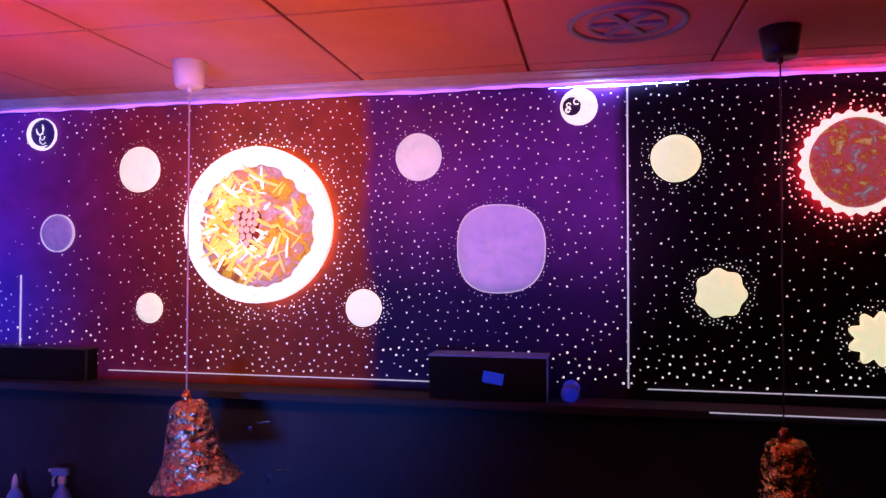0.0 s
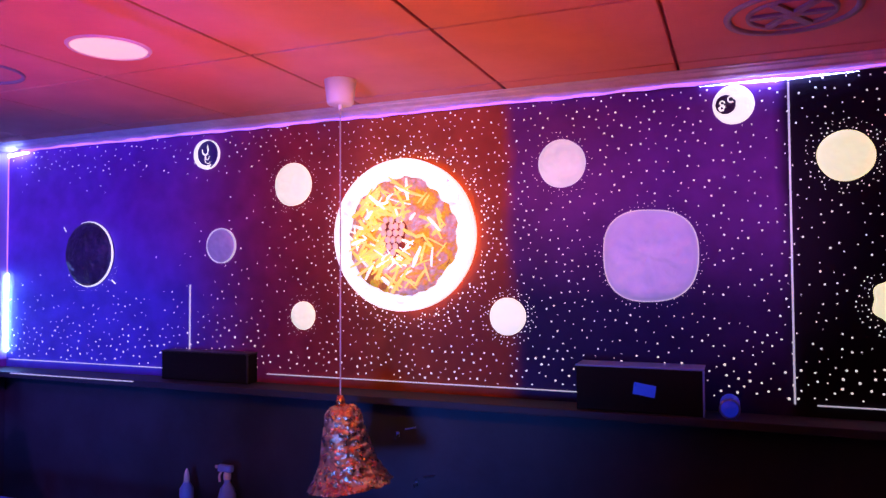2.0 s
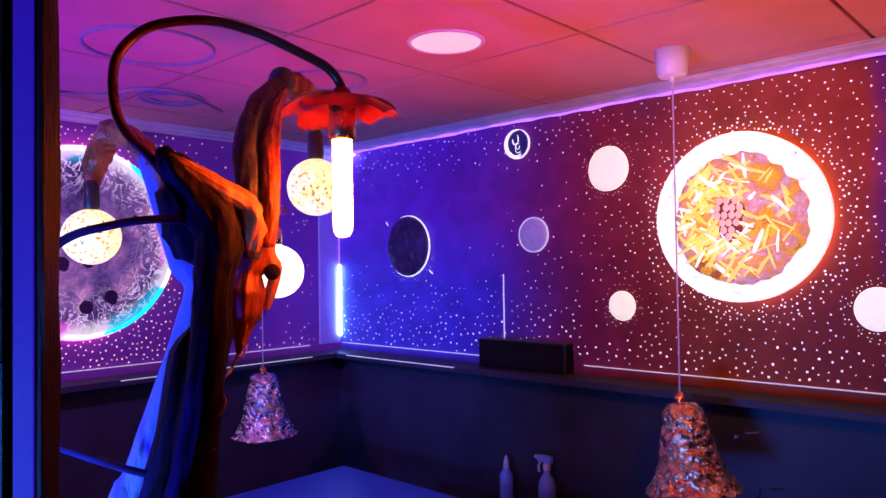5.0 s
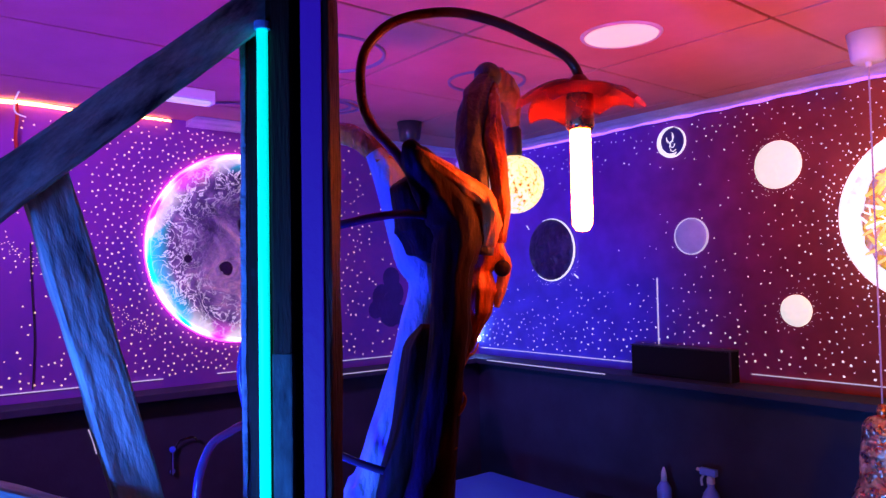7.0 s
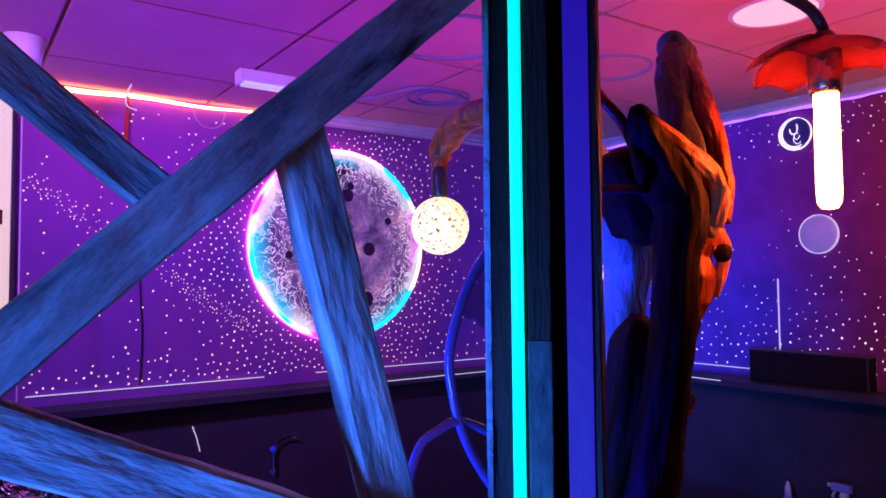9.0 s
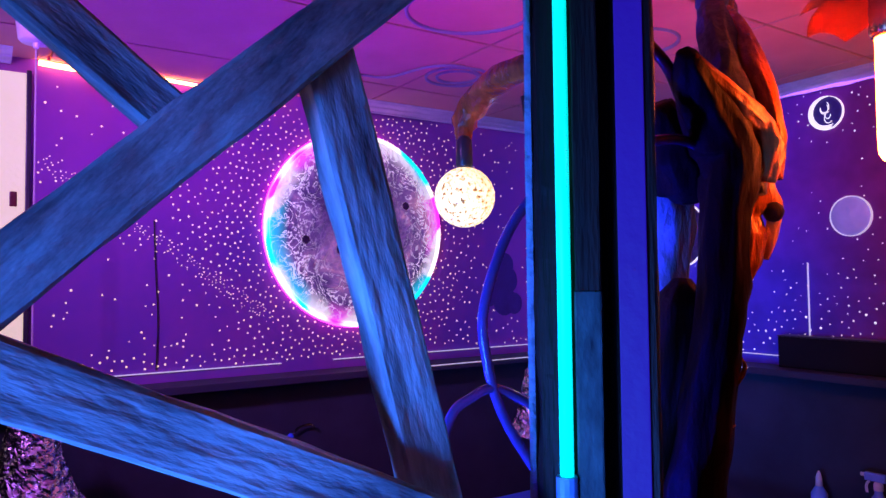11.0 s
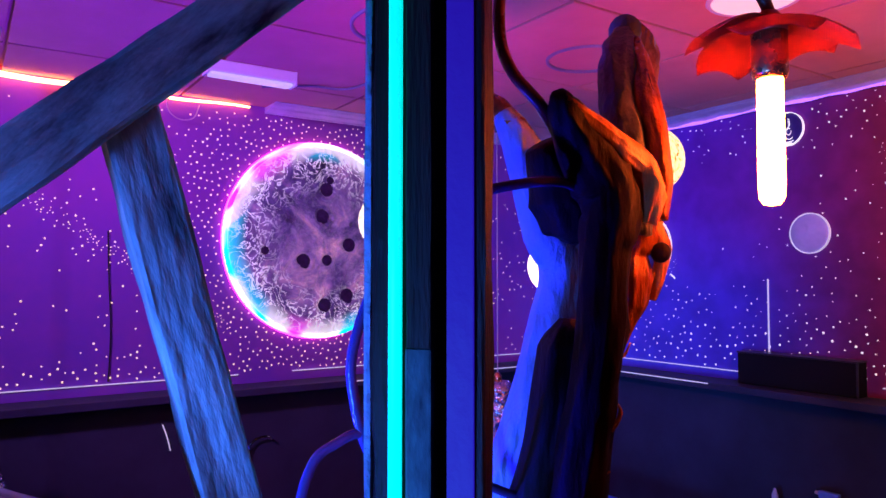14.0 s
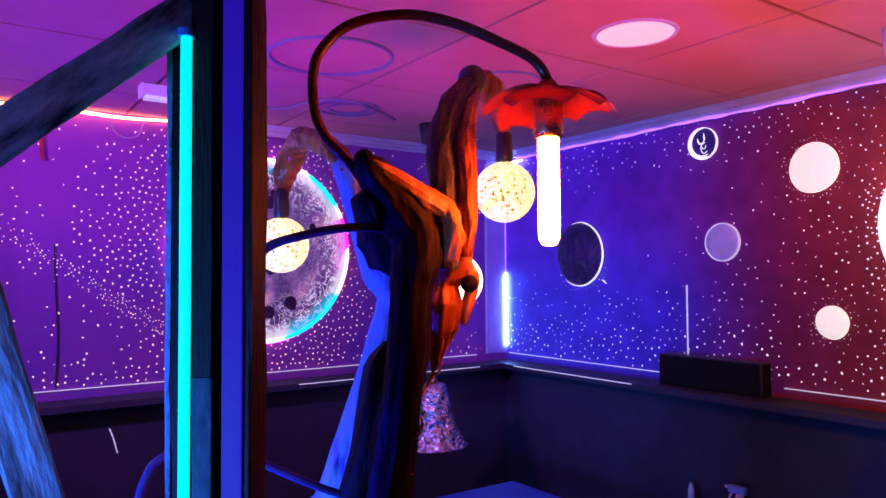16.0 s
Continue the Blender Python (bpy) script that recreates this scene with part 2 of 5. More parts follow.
# a little glow is added to brighten the blue plastic
BLUE_PLASTIC = surface("blue_plastic", (0.02, 0.05, 0.6), (0.03, 0.08, 0.75), 0.3, scale=20, glow=(0.02, 0.04, 1.0), strength=0.25)
# the blue light falling on the table top is put into its colour
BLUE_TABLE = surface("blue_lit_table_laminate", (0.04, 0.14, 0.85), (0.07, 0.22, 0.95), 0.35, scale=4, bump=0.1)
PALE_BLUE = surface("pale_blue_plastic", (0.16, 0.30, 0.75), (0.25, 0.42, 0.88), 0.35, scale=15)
LIT_PANEL = surface("lit_cream_panel", (0.62, 0.60, 0.34), (0.74, 0.72, 0.46), 0.6, scale=6, bump=0.3, glow=(1.0, 0.84, 0.55), strength=0.55)
SHADOW_INK = surface("dark_indigo_tone", (0.03, 0.015, 0.13), (0.05, 0.025, 0.2), 0.6, scale=10)
FLOOR = surface("dark_floor", (0.03, 0.028, 0.03), (0.06, 0.055, 0.06), 0.5, scale=4)
PALE_BOARD = surface("pale_lilac_board", (0.36, 0.28, 0.62), (0.46, 0.38, 0.72), 0.4, scale=6, bump=0.1)
PIT = surface("dark_violet_pit", (0.018, 0.008, 0.03), (0.06, 0.03, 0.09), 0.8, scale=40, bump=0.5, fine=60)
RING = surface("grey_ceiling_ring", (0.20, 0.19, 0.24), (0.3, 0.28, 0.34), 0.5, scale=12)


def globe_glow():
    """Warm glass globe with a crackled inner net."""
    m, nt, bs = nodes_of("crackled_globe_glow")
    v = coords(nt)
    vor = add(nt, "ShaderNodeTexVoronoi", Scale=55.0)
    vor.feature = "DISTANCE_TO_EDGE"
    n = add(nt, "ShaderNodeTexNoise", Scale=140.0, Detail=5.0)
    nt.links.new(v, vor.inputs["Vector"]), nt.links.new(v, n.inputs["Vector"])
    col = ramp(nt, n.outputs["Fac"], [(0.36, (0.20, 0.09, 0.02)), (0.42, (1.0, 0.70, 0.28)), (0.56, (1.0, 0.88, 0.58))])
    nt.links.new(col, bs.inputs["Emission Color"]), nt.links.new(col, bs.inputs["Base Color"])
    bs.inputs["Emission Strength"].default_value = 1.15
    bs.inputs["Roughness"].default_value = 0.15
    return m


GLOBE = globe_glow()


def moon_paint():
    """Dark violet plaster with pale ridges; rim light tinted into its edge, glow added."""
    m, nt, bs = nodes_of("rim_lit_moon_plaster")
    v = coords(nt)
    n = add(nt, "ShaderNodeTexNoise", Scale=4.0, Detail=8.0, Roughness=0.65, Distortion=0.6)
    w = add(nt, "ShaderNodeTexNoise", Scale=12.0, Detail=3.0, Roughness=0.55, Distortion=2.6)
    h = add(nt, "ShaderNodeTexNoise", Scale=4.6, Detail=0.0)
    for q in (n, w, h):
        nt.links.new(v, q.inputs["Vector"])
    base = ramp(nt, n.outputs["Fac"], [(0.34, (0.012, 0.006, 0.03)), (0.44, (0.055, 0.025, 0.12)), (0.53, (0.15, 0.07, 0.22)), (0.62, (0.36, 0.16, 0.28)), (0.74, (0.7, 0.5, 0.62))])
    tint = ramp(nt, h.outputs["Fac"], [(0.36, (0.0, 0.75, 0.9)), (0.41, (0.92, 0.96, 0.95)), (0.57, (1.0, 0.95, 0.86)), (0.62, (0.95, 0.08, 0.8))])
    vein = ramp(nt, w.outputs["Fac"], [(0.455, (0, 0, 0)), (0.485, (1, 1, 1)), (0.505, (1, 1, 1)), (0.535, (0, 0, 0))])
    ln = nt.nodes.new("ShaderNodeVectorMath")
    ln.operation = "LENGTH"
    nt.links.new(v, ln.inputs[0])
    mr = add(nt, "ShaderNodeMapRange")
    mr.inputs["From Min"].default_value, mr.inputs["From Max"].default_value = MOON_R * 0.50, MOON_R * 0.90
    mr.inputs["To Min"].default_value, mr.inputs["To Max"].default_value = 0.04, 1.0
    nt.links.new(ln.outputs["Value"], mr.inputs["Value"])
    mul = add(nt, "ShaderNodeMath")
    mul.operation = "MULTIPLY"
    nt.links.new(vein, mul.inputs[0]), nt.links.new(mr.outputs["Result"], mul.inputs[1])
    mix = nt.nodes.new("ShaderNodeMix")
    mix.data_type = "RGBA"
    mix.inputs[7].default_value = (0.86, 0.76, 0.88, 1)
    nt.links.new(mul.outputs[0], mix.inputs["Factor"]), nt.links.new(base, mix.inputs[6])
    # colours of the LED rim laid over the outer plaster
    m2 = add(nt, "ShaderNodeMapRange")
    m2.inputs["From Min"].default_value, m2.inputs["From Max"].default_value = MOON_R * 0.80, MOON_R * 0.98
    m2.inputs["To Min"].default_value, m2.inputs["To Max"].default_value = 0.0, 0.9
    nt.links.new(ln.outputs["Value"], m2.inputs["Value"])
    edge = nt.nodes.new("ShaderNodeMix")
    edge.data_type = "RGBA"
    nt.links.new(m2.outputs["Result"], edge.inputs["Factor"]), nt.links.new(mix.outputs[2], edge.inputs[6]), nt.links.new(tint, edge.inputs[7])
    nt.links.new(edge.outputs[2], bs.inputs["Base Color"]), nt.links.new(edge.outputs[2], bs.inputs["Emission Color"])
    bs.inputs["Emission Strength"].default_value = 0.85
    bs.inputs["Roughness"].default_value = 0.6
    bp = add(nt, "ShaderNodeBump", Strength=0.9, Distance=0.015)
    nt.links.new(w.outputs["Fac"], bp.inputs["Height"]), nt.links.new(bp.outputs["Normal"], bs.inputs["Normal"])
    return m


def rim_light():
    """A colour-chasing LED ring: white with cyan, yellow and magenta runs."""
    m, nt, bs = nodes_of("rainbow_led_rim")
    v = coords(nt)
    n = add(nt, "ShaderNodeTexNoise", Scale=4.6, Detail=0.0)
    nt.links.new(v, n.inputs["Vector"])
    col = ramp(nt, n.outputs["Fac"], [(0.38, (0.0, 0.72, 0.85)), (0.43, (0.85, 0.95, 1.0)), (0.50, (1.0, 0.95, 0.75)), (0.55, (1.0, 0.9, 0.95)), (0.60, (0.9, 0.03, 0.75))])
    nt.links.new(col, bs.inputs["Emission Color"]), nt.links.new(col, bs.inputs["Base Color"])
    bs.inputs["Emission Strength"].default_value = 1.5
    return m


MOON, RIM = moon_paint(), rim_light()


def red_relief():
    m, nt, bs = nodes_of("red_planet_plaster")
    v = coords(nt)
    n = add(nt, "ShaderNodeTexNoise", Scale=24.0, Detail=7.0, Roughness=0.7, Distortion=0.6)
    w = add(nt, "ShaderNodeTexNoise", Scale=40.0, Detail=6.0)
    nt.links.new(v, n.inputs["Vector"]), nt.links.new(v, w.inputs["Vector"])
    col = ramp(nt, n.outputs["Fac"], [(0.34, (0.50, 0.52, 0.60)), (0.42, (0.55, 0.12, 0.22)), (0.48, (0.80, 0.10, 0.16)), (0.54, (0.62, 0.06, 0.05)), (0.60, (0.80, 0.34, 0.06)), (0.67, (0.90, 0.62, 0.62))])
    nt.links.new(col, bs.inputs["Base Color"]), nt.links.new(col, bs.inputs["Emission Color"])
    # relief brightened by glow in its own colours
    bs.inputs["Emission Strength"].default_value = 0.4
    bp = add(nt, "ShaderNodeBump", Strength=1.0, Distance=0.02)
    nt.links.new(w.outputs["Fac"], bp.inputs["Height"]), nt.links.new(bp.outputs["Normal"], bs.inputs["Normal"])
    return m


RED_RELIEF = red_relief()


def sun_core():
    """Lumpy plaster in brown-orange, yellow, mauve and white."""
    m, nt, bs = nodes_of("sun_core_plaster")
    v = coords(nt)
    n = add(nt, "ShaderNodeTexNoise", Scale=11.0, Detail=7.0, Roughness=0.65, Distortion=0.9)
    w = add(nt, "ShaderNodeTexNoise", Scale=45.0, Detail=5.0)
    nt.links.new(v, n.inputs["Vector"]), nt.links.new(v, w.inputs["Vector"])
    col = ramp(nt, n.outputs["Fac"], [(0.34, (0.45, 0.12, 0.03)), (0.40, (0.92, 0.55, 0.04)), (0.46, (0.80, 0.34, 0.05)), (0.51, (0.70, 0.33, 0.24)), (0.58, (0.72, 0.42, 0.44)), (0.66, (0.88, 0.70, 0.70))])
    nt.links.new(col, bs.inputs["Base Color"]), nt.links.new(col, bs.inputs["Emission Color"])
    # glow added so that the core reads bright
    bs.inputs["Emission Strength"].default_value = 0.38
    bs.inputs["Roughness"].default_value = 0.65
    bp = add(nt, "ShaderNodeBump", Strength=1.0, Distance=0.03)
    nt.links.new(w.outputs["Fac"], bp.inputs["Height"]), nt.links.new(bp.outputs["Normal"], bs.inputs["Normal"])
    return m


SUN_CORE = sun_core()


def sun_rim():
    """White luminous plaster, lilac-grey where it is crumpled."""
    m, nt, bs = nodes_of("sun_rim_plaster")
    v = coords(nt)
    n = add(nt, "ShaderNodeTexNoise", Scale=13.0, Detail=7.0, Roughness=0.7, Distortion=1.4)
    nt.links.new(v, n.inputs["Vector"])
    col = ramp(nt, n.outputs["Fac"], [(0.33, (0.22, 0.15, 0.30)), (0.38, (0.66, 0.56, 0.76)), (0.42, (1.0, 0.95, 0.93))])
    nt.links.new(col, bs.inputs["Base Color"]), nt.links.new(col, bs.inputs["Emission Color"])
    bs.inputs["Emission Strength"].default_value = 0.85
    bs.inputs["Roughness"].default_value = 0.6
    bp = add(nt, "ShaderNodeBump", Strength=1.0, Distance=0.02)
    nt.links.new(n.outputs["Fac"], bp.inputs["Height"]), nt.links.new(bp.outputs["Normal"], bs.inputs["Normal"])
    return m


SUN_RIM = sun_rim()
HEART = surface("dark_red_plaster", (0.22, 0.02, 0.015), (0.35, 0.04, 0.02), 0.6, scale=30)


# ---- mesh helpers ----
def part(name, bm, material, parent=None, label="", smooth=False):
    """Links a bmesh as one mesh object under a thing or a part."""
    me = bpy.data.meshes.new(name)
    if smooth:
        for f in bm.faces:
            f.smooth = True
    bm.normal_update()
    bm.to_mesh(me)
    bm.free()
    me.materials.append(material)
    ob = new(name, me)
    if parent:
        ob.parent = parent
    if label:
        ob["label"] = label
    return ob


def thing(name, label, category, at=(0, 0, 0), group="", kind=""):
    ob = new(name)
    ob.empty_display_size = 0.05
    ob.matrix_basis = Matrix.Translation(at)
    return tagged(ob, label, category, group, kind)


def box(bm, lo, hi, bevel=0.0, m=None):
    lo, hi = Vector(lo), Vector(hi)
    r = bmesh.ops.create_cube(bm, size=1.0)
    size, mid = hi - lo, (lo + hi) / 2
    for v in r["verts"]:
        v.co = Vector((v.co.x * size.x, v.co.y * size.y, v.co.z * size.z)) + mid
    vs = r["verts"]
    if bevel:
        edges = list({e for v in vs for e in v.link_edges})
        out = bmesh.ops.bevel(bm, geom=edges, offset=bevel, segments=2, affect="EDGES", profile=0.6)
        vs = list(set(out["verts"]) | {v for v in vs if v.is_valid})
    if m:
        for v in vs:
            v.co = m @ v.co
    return bm


def boxed(lo, hi, bevel=0.0, m=None):
    return box(bmesh.new(), lo, hi, bevel, m)


def spline(points, per=6):
    """Smooth points through the given ones."""
    p = [Vector(q) for q in points]
    p = [p[0] * 2 - p[1]] + p + [p[-1] * 2 - p[-2]]
    out = []
    for i in range(1, len(p) - 2):
        a, b, c, d = p[i - 1:i + 3]
        for k in range(per):
            t = k / per
            out.append(0.5 * (2 * b + (c - a) * t + (2 * a - 5 * b + 4 * c - d) * t * t + (3 * b - a - 3 * c + d) * t ** 3))
    return out + [p[-2]]


def spread(values, per=6):
    out = []
    for a, b in zip(values, values[1:]):
        out += [a + (b - a) * k / per for k in range(per)]
    return out + [values[-1]]


def tube(bm, points, radii, seg=10, rough=0.0, freq=14.0, squash=1.0):
    """A closed tube along points; rough pushes its skin about."""
    n = len(points)
    radii = [radii] * n if isinstance(radii, (int, float)) else radii
    side, rings = None, []
    for i, p in enumerate(points):
        d = (points[min(i + 1, n - 1)] - points[max(i - 1, 0)]).normalized()
        if side is None:
            side = d.orthogonal().normalized()
        side = (side - d * side.dot(d)).normalized()
        up = d.cross(side)
        ring = []
        for k in range(seg):
            a = 2 * math.pi * k / seg
            w = side * math.cos(a) + up * math.sin(a) * squash
            r = radii[i]
            if rough:
                q = w * 3.0 + p * freq * 0.35
                r *= 1 + rough * (noise.noise(q) + 0.5 * noise.noise(w * 7 + p * freq) - 0.9 * abs(noise.noise(w * 4.2 + p * 5.0)) + 0.25)
            ring.append(bm.verts.new(p + w * r))
        rings.append(ring)
    for a, b in zip(rings, rings[1:]):
        for k in range(seg):
            bm.faces.new((a[k], a[(k + 1) % seg], b[(k + 1) % seg], b[k]))
    bm.faces.new(rings[0][::-1])
    bm.faces.new(rings[-1])
    return bm


def rod(a, b, r, seg=10, r2=None):
    return tube(bmesh.new(), [Vector(a), Vector(b)], [r, r if r2 is None else r2], seg)


def lathe(profile, seg=24, at=(0, 0, 0), jitter=0.0, rnd=None, cap=True):
    bm, rings = bmesh.new(), []
    for r, z in profile:
        ring = []
        for k in range(seg):
            a = 2 * math.pi * k / seg
            j = 1 + (rnd.uniform(-jitter, jitter) if rnd else 0)
            dz = rnd.uniform(-jitter, jitter) * 0.06 if rnd else 0
            ring.append(bm.verts.new((at[0] + r * j * math.cos(a), at[1] + r * j * math.sin(a), at[2] + z + dz)))
        rings.append(ring)
    for a, b in zip(rings, rings[1:]):
        for k in range(seg):
            bm.faces.new((a[k], a[(k + 1) % seg], b[(k + 1) % seg], b[k]))
    if cap and profile[0][0] > 0.0005:
        bm.faces.new(rings[0][::-1])
    if cap and profile[-1][0] > 0.0005:
        bm.faces.new(rings[-1])
    bmesh.ops.remove_doubles(bm, verts=bm.verts, dist=1e-5)
    return bm


def ball(at, r, seg=24, stretch=1.0):
    bm = bmesh.new()
    bmesh.ops.create_uvsphere(bm, u_segments=seg, v_segments=seg // 2, radius=r)
    for v in bm.verts:
        v.co = Vector((v.co.x, v.co.y, v.co.z * stretch)) + Vector(at)
    return bm


def dome(radius, height, rings=10, seg=40, outline=None, relief=None, lip=0.006):
    """A plaque in the xz plane that bulges towards -y: outline(angle) scales its edge, relief(x, z) raises it."""
    bm, rows = bmesh.new(), []
    for i in range(rings + 1):
        u = i / rings
        row = []
        for k in range(seg):
            a = 2 * math.pi * k / seg
            s = radius * u * (outline(a) if outline else 1)
            x, z = s * math.cos(a), s * math.sin(a)
            y = lip + height * math.sqrt(max(0.0, 1 - u * u))
            if relief:
                y += relief(x, z) * min(1.0, (1 - u) * 6)
            row.append(bm.verts.new((x, -y, z)))
        rows.append(row)
    rows.append([bm.verts.new((v.co.x, 0, v.co.z)) for v in rows[-1]])
    for a, b in zip(rows, rows[1:]):
        for k in range(seg):
            bm.faces.new((a[k], a[(k + 1) % seg], b[(k + 1) % seg], b[k]))
    bm.faces.new(rows[-1][::-1])
    bmesh.ops.remove_doubles(bm, verts=bm.verts, dist=1e-5)
    bmesh.ops.recalc_face_normals(bm, faces=bm.faces)
    return bm


def ring(r0, r1, y0, y1, seg=64, outline=None):
    """A flat band in the xz plane, from y0 (wall) to y1 (front)."""
    bm, rows = bmesh.new(), []
    for r, y in ((r0, y0), (r0, y1), (r1, y1), (r1, y0)):
        rows.append([bm.verts.new((r * (outline(a) if outline and r == r1 else 1) * math.cos(a), y, r * (outline(a) if outline and r == r1 else 1) * math.sin(a)))
                     for a in (2 * math.pi * k / seg for k in range(seg))])
    for a, b in zip(rows, rows[1:] + rows[:1]):
        for k in range(seg):
            bm.faces.new((a[k], a[(k + 1) % seg], b[(k + 1) % seg], b[k]))
    bmesh.ops.recalc_face_normals(bm, faces=bm.faces)
    return bm


# ---- structure ----
XW, XE, YN, YS, CEIL = -3.13, 2.4, 2.82, -1.7, 2.40
DADO, LEDGE, LEDGE_Y, LEDGE_X = 1.30, 1.262, 2.66, -2.97

tagged(part("floor", boxed((XW - 0.2, YS - 0.2, -0.1), (XE + 0.2, YN + 0.2, 0)), FLOOR), "dark plain floor of the room", "floor", kind="structure")
wall_n = tagged(part("wall_north", boxed((XW - 0.2, YN, 0), (XE + 0.2, YN + 0.15, 2.6)), MURAL), "starry sky mural wall with blue, orange and violet light in its paint", "wall", kind="structure")
wall_w = tagged(part("wall_west", boxed((XW - 0.15, YS, 0), (XW, YN, 2.6)), MURAL_WEST), "violet mural wall painted as a starry sky", "wall", kind="structure")
tagged(part("wall_east", boxed((XE, YS, 0), (XE + 0.15, YN, 2.6)), CHARCOAL), "plain dark wall", "wall", kind="structure")
tagged(part("wall_south", boxed((XW - 0.2, YS - 0.15, 0), (XE + 0.2, YS, 2.6)), CHARCOAL), "plain dark wall", "wall", kind="structure")


def ceiling():
    bm = bmesh.new()
    box(bm, (XW - 0.1, YS - 0.1, CEIL + 0.02), (XE + 0.1, YN + 0.1, CEIL + 0.06))
    xs = [-0.98 + 0.6 * k for k in range(-4, 7)]
    ys = [2.01 + 0.6 * k for k in range(-7, 3)]
    g = 0.005
    for x in xs:
        for y in ys:
            lo = (max(x + g, XW), max(y + g, YS), CEIL)
            hi = (min(x + 0.6 - g, XE), min(y + 0.6 - g, YN), CEIL + 0.018)
            if hi[0] - lo[0] > 0.03 and hi[1] - lo[1] > 0.03:
                box(bm, lo, hi, 0.004)
    return tagged(part("ceiling", bm, TILE), "suspended ceiling of square cream tiles in coloured light", "ceiling", kind="structure")


ceiling()

# black lower wall with its ledge, along both walls
tagged(part("dado_north", boxed((XW, YN - 0.012, 0), (XE, YN - 0.001, LEDGE - 0.028), 0.002), BLACK), "black lower wall under the mural", "wall", kind="structure")
tagged(part("dado_west", boxed((XW + 0.001, YS, 0), (XW + 0.012, YN - 0.013, LEDGE - 0.028), 0.002), BLACK), "black lower wall under the mural", "wall", kind="structure")
tagged(part("ledge_north", boxed((XW, LEDGE_Y, LEDGE - 0.027), (XE, YN - 0.001, LEDGE), 0.003), BLACK), "black ledge under the mural", "ledge", kind="structure")
tagged(part("ledge_west", boxed((XW, YS, LEDGE - 0.027), (LEDGE_X, LEDGE_Y - 0.002, LEDGE), 0.003), BLACK), "black ledge under the mural", "ledge", kind="structure")
for lo, hi in [((-3.1, -2.035)), ((-1.5, -0.14)), ((0.62, 2.3))]:
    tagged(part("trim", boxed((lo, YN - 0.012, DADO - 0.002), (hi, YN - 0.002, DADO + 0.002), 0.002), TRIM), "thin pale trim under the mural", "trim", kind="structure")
for lo, hi in [((0.2, 1.05)), ((1.28, 2.6))]:
    tagged(part("trim", boxed((XW + 0.002, lo, DADO - 0.002), (XW + 0.012, hi, DADO + 0.002), 0.002), TRIM), "thin pale trim under the mural", "trim", kind="structure")
# light caught on the ledge edges, laid on as glowing strips
for lo, hi in [((-2.88, -2.1)), ((0.8, 1.31))]:
    tagged(part("trim", boxed((lo, LEDGE_Y - 0.006, LEDGE - 0.006), (hi, LEDGE_Y - 0.001, LEDGE - 0.002)), TRIM), "thin pale strip for the light along the black ledge edge", "trim", kind="structure")
tagged(part("trim", boxed((LEDGE_X + 0.001, 1.5, LEDGE - 0.006), (LEDGE_X + 0.006, 2.5, LEDGE - 0.002)), TRIM), "thin pale strip for the light along the black ledge edge", "trim", kind="structure")

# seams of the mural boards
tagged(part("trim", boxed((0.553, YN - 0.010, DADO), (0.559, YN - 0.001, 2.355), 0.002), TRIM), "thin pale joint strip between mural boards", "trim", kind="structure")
tagged(part("trim", boxed((-1.9275, YN - 0.008, 1.39), (-1.9225, YN - 0.001, 1.685), 0.002), TRIM), "short pale joint strip between mural boards", "trim", kind="structure")
tagged(part("trim", boxed((XW + 0.001, 2.668, DADO), (XW + 0.006, 2.676, 2.35), 0.001), SLATE), "thin joint strip beside the corner", "trim", kind="structure")
tagged(part("trim", boxed((XW + 0.001, 2.678, DADO), (XW + 0.007, 2.816, 2.371), 0.001), PALE_BOARD), "pale lilac board beside the wall corner", "trim", kind="structure")


def cornice(name, a, b, inward, label):
    """Moulding from a to b under the ceiling."""
    prof = [(0, 2.374), (0.018, 2.372), (0.022, 2.378), (0.060, 2.382), (0.066, 2.388), (0.104, 2.391), (0.110, 2.395), (0.128, 2.396), (0.130, 2.3985), (0, 2.3985)]
    bm, rows = bmesh.new(), []
    for p in (a, b):
        rows.append([bm.verts.new((p[0] + inward[0] * d, p[1] + inward[1] * d, z)) for d, z in prof])
    n = len(prof)
    for k in range(n):
        bm.faces.new((rows[0][k], rows[0][(k + 1) % n], rows[1][(k + 1) % n], rows[1][k]))
    bm.faces.new(rows[0]), bm.faces.new(rows[1][::-1])
    bmesh.ops.recalc_face_normals(bm, faces=bm.faces)
    return tagged(part(name, bm, CORNICE), label, "cornice", kind="structure")


cornice("cornice_north", (XW + 0.131, YN - 0.001, 0), (XE, YN - 0.001, 0), (0, -1), "white moulded cornice with a violet light strip")
cornice("cornice_west", (XW + 0.001, 1.15, 0), (XW + 0.001, YN - 0.001, 0), (1, 0), "white moulded cornice along the mural")
cornice("cornice_west", (XW + 0.001, YS, 0), (XW + 0.001, 0.1, 0), (1, 0), "white moulded cornice along the mural")


def led(name, pts, r, mat, label):
    t = thing(name, label, "light strip", pts[0])
    o = Vector(pts[0])
    part("strip", tube(bmesh.new(), [Vector(p) - o for p in pts], r, 8), mat, t, smooth=True)
    return t


led("light_strip", [(x, YN - 0.030, 2.372 + 0.002 * math.sin(x * 9) + 0.0015 * math.sin(x * 41)) for x in np.linspace(-3.0, 2.35, 160)], [0.0055 + 0.0025 * math.sin(k * 0.9) * math.sin(k * 0.37) for k in range(160)], LED_VIOLET, "violet-white LED strip along the cornice")
